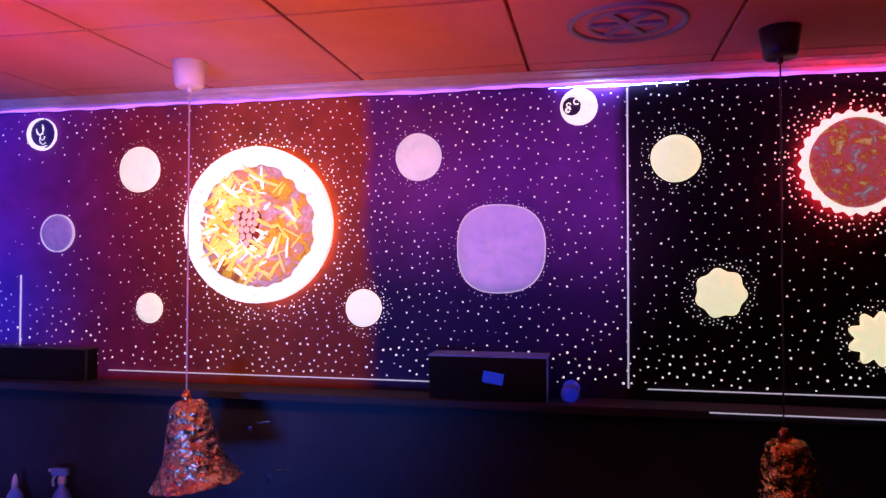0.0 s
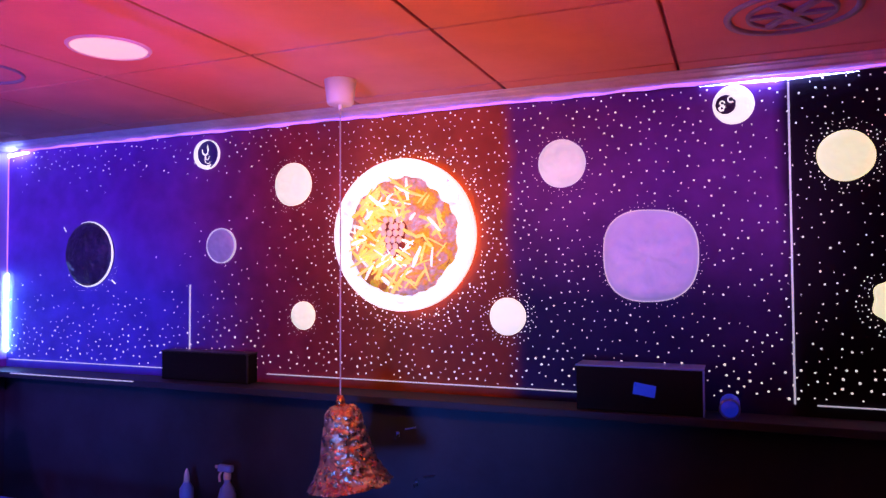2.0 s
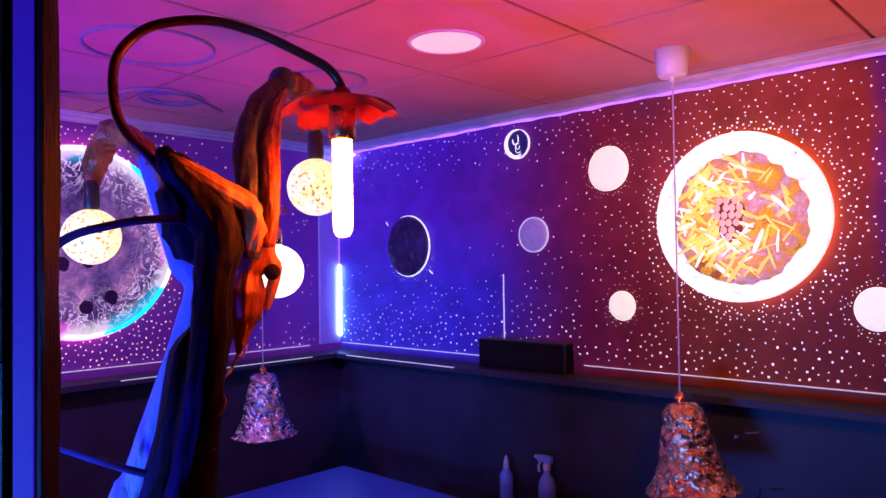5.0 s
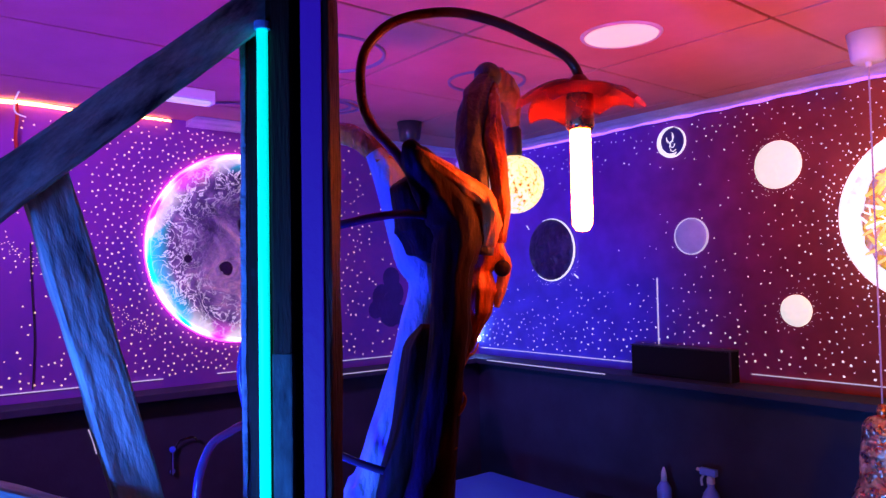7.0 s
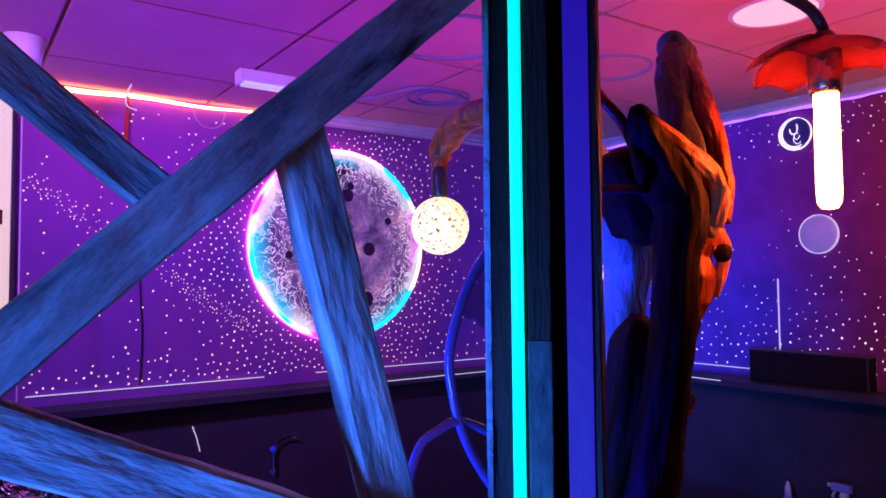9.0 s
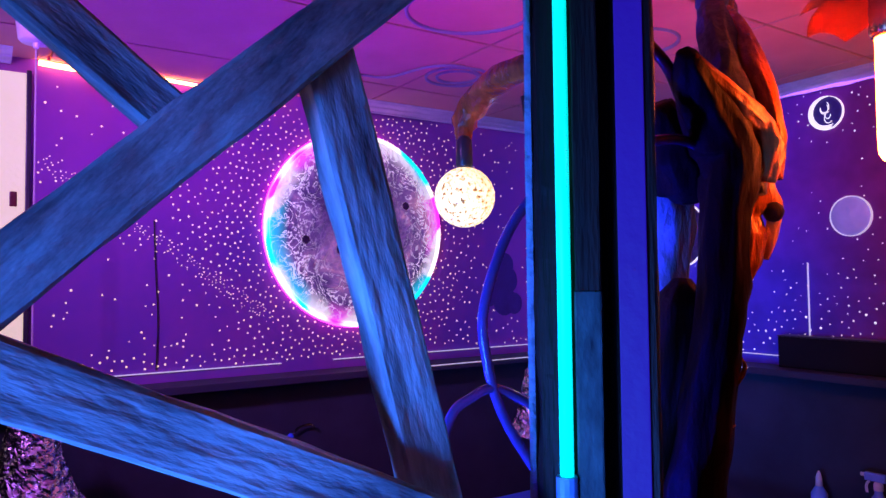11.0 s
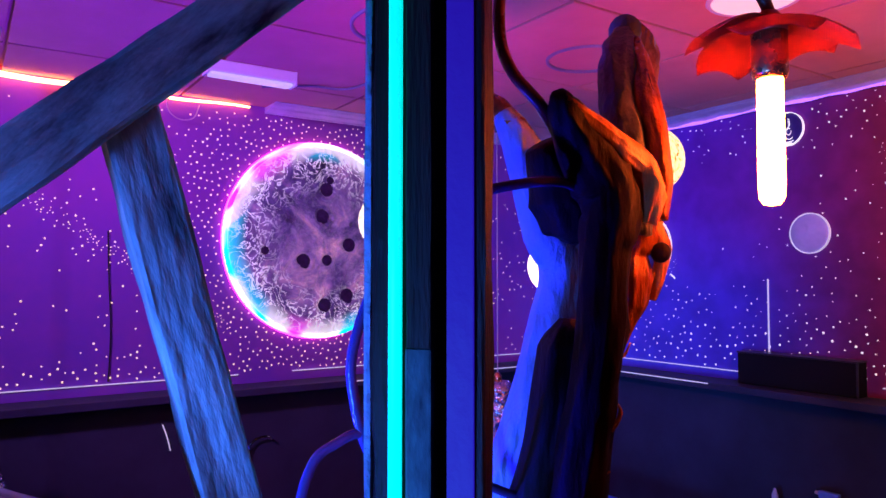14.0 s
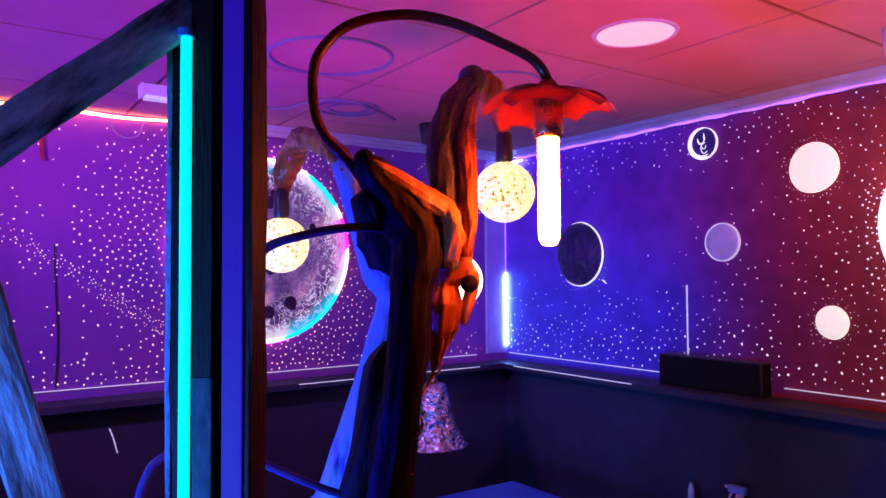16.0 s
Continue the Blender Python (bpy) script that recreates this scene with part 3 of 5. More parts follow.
led("light_strip", [(0.28 + 0.06 * k, YN - 0.012, 2.366) for k in range(9)], [0.0004, 0.001, 0.0022, 0.004, 0.0048, 0.0036, 0.002, 0.001, 0.0004], LED_ICE, "bright icy LED strip end on the cornice")
led("light_strip", [(XW + 0.02, y, 2.385 + 0.004 * math.sin(y * 14)) for y in np.linspace(0.18, 1.08, 14)], [0.010 - 0.006 * k / 13 for k in range(14)], LED_WARM, "loose warm LED strip under the ceiling")
led("light_strip", [(XW + 0.016, YN - 0.012, 1.34), (XW + 0.016, YN - 0.012, 1.74)], 0.005, LED_CORNER, "icy blue LED strip in the wall corner")
led("light_strip", [(XW + 0.03, YN - 0.024, 2.352), (XW + 0.17, YN - 0.022, 2.362)], [0.009, 0.004], LED_ICE, "bright icy LED strip end in the ceiling corner")
led("light_strip", [(XW + 0.010, YN - 0.010, 1.745), (XW + 0.012, YN - 0.012, 2.345)], 0.003, LED_VIOLET, "faint violet LED strip in the wall corner")


# ---- planets and stars on the north wall ----
def wobble(seed, amount, waves=3):
    rnd = random.Random(seed)
    terms = [(rnd.uniform(0, 6.28), rnd.randint(2, 2 + waves), rnd.uniform(0.3, 1) * amount) for _ in range(3)]
    return lambda a: 1 + sum(s * math.sin(n * a + p) for p, n, s in terms)


def dents(seed, size, depth):
    def raise_(x, z):
        p = Vector((x / size, z / size, seed * 3.7))
        return depth * (noise.noise(p) + 0.5 * noise.noise(p * 2.3))
    return raise_


def on_north(ob, x, z):
    ob.matrix_basis = Matrix.Translation((x, YN - 0.001, z))
    return ob


def planet(name, x, z, r, mat, label, seed, height=0.02, amount=0.012, outline=None, size=0.05, depth=0.006, rim=None):
    t = on_north(thing(name, label, "planet plaque"), x, z)
    part("plaque", dome(r, height, 14, 56, outline or wobble(seed, amount), dents(seed, size, depth)), mat, t, smooth=True)
    if rim:
        part("rim", ring(r * 0.985, r * 1.035, 0, -0.012, 64), rim, t)
    else:
        shape = outline or wobble(seed, amount)
        edge = [Vector((r * shape(a) * math.cos(a), -0.004, r * shape(a) * math.sin(a))) for a in (2 * math.pi * k / 72 for k in range(73))]
        part("rim", tube(bmesh.new(), edge, 0.0032, 6), PINK if mat in (PINK, LILAC) else mat, t, "thin raised rim")
    return t


def lobes(n, depth, phase=0.0):
    return lambda a: 1 + depth * math.cos(n * a + phase)


PLANETS = [(-1.829, 2.276, 0.066), (-1.369, 2.116, 0.090), (-0.201, 2.133, 0.086), (0.388, 2.296, 0.066), (0.718, 2.101, 0.080), (0.863, 1.635, 0.082), (0.107, 1.790, 0.159), (-0.413, 1.567, 0.068),
           (-1.317, 1.555, 0.057), (-1.748, 1.860, 0.076), (1.282, 2.068, 0.170), (1.347, 1.490, 0.082), (-2.548, 1.834, 0.158), (-0.829, 1.883, 0.300)]
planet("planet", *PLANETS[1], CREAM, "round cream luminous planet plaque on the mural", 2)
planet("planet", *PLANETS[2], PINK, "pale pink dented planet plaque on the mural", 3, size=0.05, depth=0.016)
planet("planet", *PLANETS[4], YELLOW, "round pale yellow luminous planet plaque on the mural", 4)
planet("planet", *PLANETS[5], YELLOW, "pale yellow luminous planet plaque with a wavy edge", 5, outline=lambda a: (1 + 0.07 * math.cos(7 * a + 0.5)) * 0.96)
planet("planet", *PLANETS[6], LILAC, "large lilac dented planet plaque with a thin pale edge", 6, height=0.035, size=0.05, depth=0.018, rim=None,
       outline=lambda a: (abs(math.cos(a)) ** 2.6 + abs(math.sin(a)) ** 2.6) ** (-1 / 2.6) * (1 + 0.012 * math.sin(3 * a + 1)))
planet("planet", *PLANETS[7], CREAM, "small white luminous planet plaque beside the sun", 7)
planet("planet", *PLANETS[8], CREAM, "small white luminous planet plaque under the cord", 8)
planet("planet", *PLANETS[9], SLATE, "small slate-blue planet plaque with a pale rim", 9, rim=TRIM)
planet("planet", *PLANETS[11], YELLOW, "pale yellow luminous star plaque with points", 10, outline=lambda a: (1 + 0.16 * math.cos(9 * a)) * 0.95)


def crescent(x, z, r, seed, label):
    """A dark disc with a pale crescent and curled marks."""
    t = on_north(thing("moon_plaque", label, "moon plaque"), x, z)
    part("disc", dome(r, 0.01, 8, 40), SHADOW_INK, t, smooth=True)
    bm = bmesh.new()
    pts_o = [(r * math.cos(a), r * math.sin(a)) for a in np.linspace(math.pi * 0.5, math.pi * 1.62, 24)]
    pts_i = [(r * 0.13 + r * 0.88 * math.cos(a), r * 0.08 + r * 0.88 * math.sin(a)) for a in np.linspace(math.pi * 0.5, math.pi * 1.62, 24)]
    rows = []
    for pts, y in ((pts_o, -0.006), (pts_o, -0.019), (pts_i, -0.021), (pts_i, -0.006)):
        rows.append([bm.verts.new((px, y, pz)) for px, pz in pts])
    for a, b in zip(rows, rows[1:] + rows[:1]):
        for k in range(len(a) - 1):
            bm.faces.new((a[k], a[k + 1], b[k + 1], b[k]))
    bmesh.ops.recalc_face_normals(bm, faces=bm.faces)
    part("crescent", bm, SUN_WHITE, t)
    rnd = random.Random(seed)
    for k in range(4):
        c = Vector((rnd.uniform(-0.1, 0.5) * r, -0.021, rnd.uniform(-0.4, 0.5) * r))
        rr = r * rnd.uniform(0.16, 0.28)
        a0 = rnd.uniform(0, 6)
        pts = [c + Vector((rr * math.cos(a0 + u), 0, rr * 1.3 * math.sin(a0 + u))) for u in np.linspace(0, 4.2, 12)]
        part("curl", tube(bmesh.new(), pts, 0.0016, 6), SUN_WHITE, t)
    part("rim", ring(r * 0.985, r * 1.02, 0, -0.012, 48), SUN_WHITE, t)
    return t


crescent(*PLANETS[0], 21, "small dark moon plaque with a white crescent and curls")


def moonlet(x, z, r):
    """A white ball plaque with a dark crescent field of craters."""
    t = on_north(thing("moon_plaque", "white moon plaque with a dark cratered side", "moon plaque"), x, z)
    part("disc", dome(r, 0.018, 10, 48, None, dents(31, 0.03, 0.004)), SUN_WHITE, t, smooth=True)
    bm = dome(r * 0.5, 0.008, 8, 36, None, dents(33, 0.02, 0.004))
    for v in bm.verts:
        v.co += Vector((-0.36 * r, -0.017, -0.02 * r))
    part("dark_side", bm, DARK_PLANET, t, smooth=True)
    rnd = random.Random(4)
    for k in range(6):
        c = Vector((-0.36 * r + rnd.uniform(-0.3, 0.3) * r, -0.034, rnd.uniform(-0.3, 0.3) * r))
        rr = r * rnd.uniform(0.08, 0.17)
        part("crater", tube(bmesh.new(), [c + Vector((rr * math.cos(u), 0, rr * math.sin(u))) for u in np.linspace(0, 5.4, 10)], 0.0022, 5), SUN_WHITE, t)
    return t


moonlet(*PLANETS[3])


def dark_planet(x, z, r):
    t = on_north(thing("planet", "black-violet planet plaque with a thin white rim", "planet plaque"), x, z)
    part("plaque", dome(r, 0.03, 16, 56, None, dents(41, 0.05, 0.01)), DARK_PLANET, t, smooth=True)
    bm = bmesh.new()
    pts = [Vector((r * 1.0 * math.cos(a), -0.012, r * 1.0 * math.sin(a))) for a in np.linspace(-2.2, 1.9, 60)]
    tube(bm, pts, [0.001 + 0.004 * math.sin(math.pi * i / 59) for i in range(60)], 6)
    part("rim", bm, SUN_WHITE, t, "thin white crescent rim")
    part("dash", rod((r * 0.95, -0.008, -r * 0.80), (r * 1.10, -0.008, -r * 0.92), 0.003, 6), SUN_WHITE, t)
    part("dash", rod((-r * 0.98, -0.008, r * 0.72), (-r * 1.08, -0.008, r * 0.86), 0.002, 6), SUN_WHITE, t)
    return t


dark_planet(*PLANETS[12])


def red_planet(x, z, r):
    t = on_north(thing("planet", "red and grey relief planet with a white scalloped rim", "planet plaque"), x, z)
    bm = dome(r, 0.004, 4, 168, lambda a: 1 + 0.035 * math.cos(26 * a), None, 0.014)
    for v in bm.verts:
        v.co.y -= 0.02
    part("rim", bm, SUN_WHITE, t, "scalloped white rim")
    bm = dome(r * 0.86, 0.04, 20, 64, wobble(55, 0.01), dents(52, 0.03, 0.012))
    for v in bm.verts:
        v.co.y -= 0.034
    part("relief", bm, RED_RELIEF, t, smooth=True)
    part("back_light", ring(r * 0.80, r * 0.90, -0.002, -0.012, 48), LED_RED, t, "red LED ring behind the disc")
    return t


red_planet(*PLANETS[10])


def sun(x, z, r):
    rnd = random.Random(77)
    t = on_north(thing("sun_relief", "large round sun relief with a white plaster rim and yellow straw", "wall relief"), x, z)
    edge = wobble(61, 0.006)
    bm = dome(r, 0.012, 10, 96, edge, dents(62, 0.03, 0.006), 0.034)
    for v in bm.verts:
        v.co.y -= 0.022
    part("rim", bm, SUN_RIM, t, "rough white luminous plaster rim", True)
    part("rim_edge", ring(r * 0.965, r * 1.0, -0.022, -0.066, 96), SUN_WHITE, t, "bright outer edge")
    core_edge = lambda a: 1 + 0.09 * noise.noise(Vector((2.2 * math.cos(a), 2.2 * math.sin(a), 3))) + 0.06 * noise.noise(Vector((7 * math.cos(a), 7 * math.sin(a), 1)))
    bm = dome(r * 0.77, 0.012, 22, 96, core_edge, dents(66, 0.035, 0.016))
    for v in bm.verts:
        v.co += Vector((0.004, -0.064, -0.008))
    part("core", bm, SUN_CORE, t, "orange and pink rough plaster core", True)
    part("back_light", ring(r * 0.90, r * 0.95, -0.002, -0.016, 64), LED_ORANGE, t, "orange LED ring behind the disc")
    for k in range(230):
        a, d = rnd.uniform(0, 6.283), r * 0.66 * math.sqrt(rnd.random())
        cx, cz = d * math.cos(a), d * math.sin(a)
        if cx > 0.03 and rnd.random() < 0.6 or (abs(cx + 0.01) < 0.05 and abs(cz) < 0.06):
            continue
        ang = rnd.choice((rnd.uniform(-0.9, -0.3), rnd.uniform(0.3, 1.1), rnd.uniform(0, 3.14)))
        ln = rnd.uniform(0.03, 0.11) * (0.8 if cx > 0.04 else 1)
        dv = Vector((math.cos(ang), 0, math.sin(ang))) * ln / 2
        c = Vector((cx, -0.094 - rnd.uniform(0, 0.014), cz))
        w = rnd.uniform(0.003, 0.009)
        part("stick", tube(bmesh.new(), [c - dv, c - dv * 0.2 + Vector((0, -0.004, rnd.uniform(-0.004, 0.004))), c + dv], [w * 0.7, w, w * 0.5], 6, 0.2, 60), STRAW if rnd.random() < 0.74 else SUN_WHITE, t)
    # a cone of pebbles at the middle
    bm = dome(0.066, 0.02, 8, 40, lambda a: (0.62 + 0.38 * max(0.0, math.sin(a + 0.0)) ** 0.5 if math.sin(a) > 0 else 0.62 + 0.75 * (-math.sin(a)) ** 3))
    for v in bm.verts:
        v.co += Vector((-0.012, -0.088, -0.002))
    part("heart", bm, HEART, t, "dark red heart-shaped bed of the pebbles", True)
    for row, (zz, n) in enumerate([(0.045, 3), (0.028, 4), (0.010, 4), (-0.008, 3), (-0.026, 2), (-0.042, 1)]):
        for i in range(n):
            cx = (i - (n - 1) / 2) * 0.026 + (0.013 if row % 2 else 0) * 0.5 - 0.012 + rnd.uniform(-0.004, 0.004)
            bm = ball((0, 0, 0), 0.0122, 10)
            for v in bm.verts:
                v.co = Vector((v.co.x * 0.95, v.co.y * 0.8, v.co.z * 1.15)) + Vector((cx, -0.118, zz * 1.45 - 0.01))
            part("pebble", bm, CONE, t, smooth=True)
    return t


sun(*PLANETS[13])


def star_field(name, label, spots, place, paint=None):
    """Little raised dots; place(u, z, d) puts the wall's own coordinates into the room."""
    verts, faces = [], []
    for u, z, r in spots:
        i = len(verts)
        verts += [place(u + r * math.cos(a), z + r * math.sin(a), 0.0008) for a in (k * math.pi / 3 for k in range(6))] + [place(u, z, 0.0008 + r * 0.7)]
        faces += [(i + k, i + (k + 1) % 6, i + 6) for k in range(6)]
    me = bpy.data.meshes.new(name)
    me.from_pydata(verts, [], faces)
    me.materials.append(paint or STAR)
    return tagged(new(name, me), label, "stars", kind="stuff")


def north_stars():
    rnd, out, cells = random.Random(5), [], {}

    def free(u, z, gap):
        kx, kz = int(u / 0.03), int(z / 0.03)
        for i in range(kx - 1, kx + 2):
            for j in range(kz - 1, kz + 2):
                for a, b in cells.get((i, j), ()):
                    if (a - u) ** 2 + (b - z) ** 2 < gap * gap:
                        return False
        return all((u - x) ** 2 + (z - y) ** 2 > (r * 1.03 + 0.006) ** 2 for x, y, r in PLANETS)

    def put(u, z, r, gap):
        if XW + 0.02 < u < XE - 0.02 and DADO + 0.012 < z < 2.366 and free(u, z, gap):
            out.append((u, z, r))
            cells.setdefault((int(u / 0.03), int(z / 0.03)), []).append((u, z))

    for n, (x, y, r) in enumerate(PLANETS):
        rings_, gap = (6, 0.0165) if r > 0.25 else (5, 0.015) if n == 10 else (3, 0.0135) if n in (4, 5, 7, 11) else (2, 0.016) if n in (1, 2, 6, 8, 12) else (0, 0.02)
        tiny = 1.0 if n in (10, 13) else 0.72 if n in (4, 5, 7, 11) else 0.5
        for k in range(rings_):
            rr = r + 0.013 + k * gap
            count = int(2 * math.pi * rr / (gap * (1.05 + 0.12 * k)))
            for i in range(count):
                if n == 12 and not 3.9 < 2 * math.pi * i / count < 5.9:
                    continue
                if rnd.random() < 0.12 + 0.09 * k:
                    continue
                a = 2 * math.pi * (i + 0.5 * (k % 2)) / count + rnd.uniform(-0.4, 0.4) * gap / rr
                rr = r + 0.013 + (k + rnd.uniform(-0.4, 0.4)) * gap
                put(x + rr * math.cos(a) + rnd.uniform(-0.002, 0.002), y + rr * math.sin(a) + rnd.uniform(-0.002, 0.002), rnd.uniform(0.0022, 0.0042) * tiny, 0.009)
    for _ in range(16000):
        u, z = rnd.uniform(XW, XE), rnd.uniform(DADO, 2.37)
        near_sun = math.exp(-(((u + 0.83) / 0.55) ** 2 + ((z - 1.88) / 0.6) ** 2))
        low = math.exp(-((z - DADO) / (0.26 if u < -1.5 else 0.18)) ** 2)
        high = 0.5 * math.exp(-((2.35 - z) / 0.12) ** 2)
        dens = 0.08 + 0.75 * near_sun + 0.6 * low + high + (0.35 if u > -0.4 else 0) - (0.09 if u < -1.3 else 0)
        if rnd.random() < dens:
            put(u, z, rnd.uniform(0.0018, 0.0040) * (1.3 if low > 0.6 else 1), 0.022 if near_sun > 0.4 else 0.026)
    star_field("stars", "small white luminous dots painted on the mural", out, lambda u, z, d: (u, YN - d, z))


north_stars()


# ---- moon and stars on the west wall ----


def moon():
    rnd = random.Random(12)
    pits = [(rnd.uniform(-0.8, 0.8) * MOON_R, rnd.uniform(-0.8, 0.8) * MOON_R, rnd.choice((0.016, 0.022, 0.030, 0.038))) for _ in range(28)]
    base = dents(71, 0.09, 0.012)
    fine_ = dents(72, 0.022, 0.006)

    def relief(x, z):
        h = base(x, z) + fine_(x, z)
        for px, pz, pr in pits:
            d = math.hypot(x - px, z - pz) / pr
            if d < 1.5:
                h += 0.018 * (-(1 - d * d) if d < 1 else 0) + (0.006 * math.exp(-((d - 1.1) / 0.2) ** 2))
        return h

    t = thing("moon_relief", "large round violet-grey cratered moon relief with a coloured light rim", "wall relief")
    t.matrix_basis = pose(XW + 0.001, MOON_Y, MOON_Z, 0, 0, 90)
    part("relief", dome(MOON_R * 0.975, 0.05, 64, 160, None, relief, 0.02), MOON, t, "violet-grey cratered plaster with rim light tinted into its edge", True)
    part("rim", ring(MOON_R * 0.97, MOON_R, 0, -0.03, 128), RIM, t, "glowing rainbow LED rim")
    part("back_light", ring(MOON_R * 1.002, MOON_R * 1.012, -0.002, -0.010, 96), LED_MAGENTA, t, "magenta LED ring")
    for px, pz, pr in pits:
        if math.hypot(px, pz) < MOON_R * 0.78 and pr > 0.017:
            y = -(0.02 + 0.05 * math.sqrt(1 - (math.hypot(px, pz) / MOON_R) ** 2)) + 0.004
            pts = [Vector((px + pr * 1.05 * math.cos(a), y, pz + pr * 1.05 * math.sin(a))) for a in np.linspace(0, 6.283, 15)]
            bm = lathe([(0.0, 0.0), (pr * 0.72, 0.0), (pr * 0.78, 0.003)], 14)
            for v in bm.verts:
                v.co = Vector((px + v.co.x, y - 0.002 - v.co.z, pz + v.co.y))
            part("crater", bm, PIT, t, "dark pit")
    return t


moon()


def west_stars():
    rnd, out, cells = random.Random(9), [], {}

    def put(u, z, r, gap):
        k = (int(u / 0.03), int(z / 0.03))
        for i in range(k[0] - 1, k[0] + 2):
            for j in range(k[1] - 1, k[1] + 2):
                if any((a - u) ** 2 + (b - z) ** 2 < gap * gap for a, b in cells.get((i, j), ())):
                    return
        if (u - MOON_Y) ** 2 + (z - MOON_Z) ** 2 < (MOON_R + 0.012) ** 2 or not (0.18 < u < 2.65 and DADO + 0.012 < z < 2.36):
            return
        out.append((u, z, r))
        cells.setdefault(k, []).append((u, z))

    for _ in range(20000):
        u, z = rnd.uniform(0.18, 2.66), rnd.uniform(DADO, 2.36)
        d = math.hypot(u - MOON_Y, z - MOON_Z) - MOON_R
        near = math.exp(-(d / 0.20) ** 2)
        low = math.exp(-((z - DADO) / 0.06) ** 2)
        s = (u - 0.233) * 0.816 - (z - 2.03) * 0.578
        off = (u - 0.233) * 0.578 + (z - 2.03) * 0.816
        band = math.exp(-(off / 0.03) ** 2) if -0.05 < s < 0.95 else 0
        if rnd.random() < 0.022 + 0.85 * near * (1.0 if u < 1.75 else 0.35) + 0.7 * band + (0.35 * low if u < 1.8 else 0.1 * low):
            put(u, z, rnd.uniform(0.0018, 0.0032) if band > 0.4 else rnd.uniform(0.0028, 0.0046), 0.009 if band > 0.4 else 0.021)
    star_field("stars", "small warm white luminous dots painted on the violet mural", out, lambda u, z, d: (XW + d, u, z), STAR_WARM)


west_stars()


def dark_blot():
    rnd = random.Random(3)
    bm = bmesh.new()
    for k in range(9):
        a = k * 0.7
        c = Vector((0.045 * math.cos(a) * (k % 3), -0.001 - 0.0004 * k, 0.06 * math.sin(a) * (k % 3)))
        r = rnd.uniform(0.04, 0.075)
        bm.faces.new([bm.verts.new(c + Vector((r * math.cos(u), 0, r * 1.1 * math.sin(u)))) for u in (i * math.pi / 9 for i in range(18))])
    ext = bmesh.ops.extrude_face_region(bm, geom=bm.faces[:])
    for v in ext["geom"]:
        if isinstance(v, bmesh.types.BMVert):
            v.co.y -= 0.001
    bmesh.ops.recalc_face_normals(bm, faces=bm.faces)
    # cast shadow on the wall, laid on as a flat dark shape
    ob = tagged(part("wall_shadow", bm, SHADOW_INK), "dark indigo scalloped shadow laid as a shape on the violet mural", "wall painting")
    ob.matrix_basis = pose(XW + 0.0005, 2.20, 1.585, 0, 0, 90)


dark_blot()

# bright cream panel, its brightness given by an added glow
t = thing("lit_panel", "glowing cream panel with a dark frame on the violet wall", "board", (XW + 0.001, -0.30, 1.43))
part("panel", boxed((0, -0.42, 0.0), (0.02, 0.445, 0.915), 0.003), LIT_PANEL, t)
part("frame", boxed((0, 0.445, -0.012), (0.026, 0.46, 0.925), 0.003), DARK_PLASTIC, t, "thin dark frame edge")
part("frame", boxed((0, -0.42, -0.012), (0.026, 0.4445, -0.0005), 0.003), DARK_PLASTIC, t, "thin dark frame edge")
for y0, z0 in ((0.40, 0.46), (0.36, 0.20)):
    part("mark", boxed((0.0195, y0, z0), (0.0235, y0 + 0.022, z0 + 0.05), 0.003), CABLE, t, "small dark red mark")

# loose wires under the ceiling and on the black wall
for label, pts, r, mat in [
    ("thin pale wire hanging under the ceiling", [(-2.98, 0.50, 2.40), (-3.0, 0.49, 2.37), (-3.06, 0.50, 2.34), (-3.06, 0.535, 2.325)], 0.003, TRIM),
    ("thin pale wire looped under the light strip", [(-3.08, 0.755, 2.385), (-3.07, 0.75, 2.33), (-3.07, 0.79, 2.295), (-3.07, 0.845, 2.305), (-3.08, 0.87, 2.36)], 0.0025, CORD),
    ("thin dark wire down the violet wall", [(-3.122, 0.56, 1.86), (-3.122, 0.565, 1.70), (-3.122, 0.575, 1.50), (-3.122, 0.57, 1.31)], 0.003, DARK_PLASTIC),
    ("dark cable lying loosely along the ceiling tiles", [(-2.80, 1.02, 2.393), (-2.69, 1.17, 2.393), (-2.66, 1.29, 2.393), (-2.47, 1.35, 2.393), (-2.40, 1.46, 2.393), (-2.48, 1.61, 2.393), (-2.59, 1.77, 2.393)], 0.005, RING),
    ("short pale wire on the black wall", [(-3.114, 0.76, 1.135), (-3.108, 0.775, 1.09), (-3.114, 0.79, 1.035)], 0.003, TRIM)]:
    p = spline(pts, 6)
    o = p[0].copy()
    t = thing("wire", label, "wire", o)
    part("strand", tube(bmesh.new(), [q - o for q in p], r, 6), mat, t)

t = thing("ribbon", "dark red ribbon hanging from the light strip on the wall", "ribbon", (XW + 0.022, 0.51, 2.385))
part("band", tube(bmesh.new(), spline([(0, 0, 0), (0.004, 0.002, -0.06), (0.0, -0.002, -0.13), (0.003, 0.003, -0.2)]), 0.008, 8, squash=0.3), PETAL, t)
t = thing("wall_tap", "small chrome tap on the black wall", "tap", (XW + 0.012, 1.075, 0.95))
part("body", rod((0.002, 0, -0.03), (0.03, 0, -0.03), 0.012), CHROME, t)
part("stem", rod((0.03, 0, -0.045), (0.03, 0, 0.05), 0.007), CHROME, t)
part("spout", tube(bmesh.new(), spline([(0.03, 0, 0.05), (0.035, 0.03, 0.09), (0.04, 0.08, 0.1), (0.04, 0.10, 0.085)]), 0.005, 8), CHROME, t)
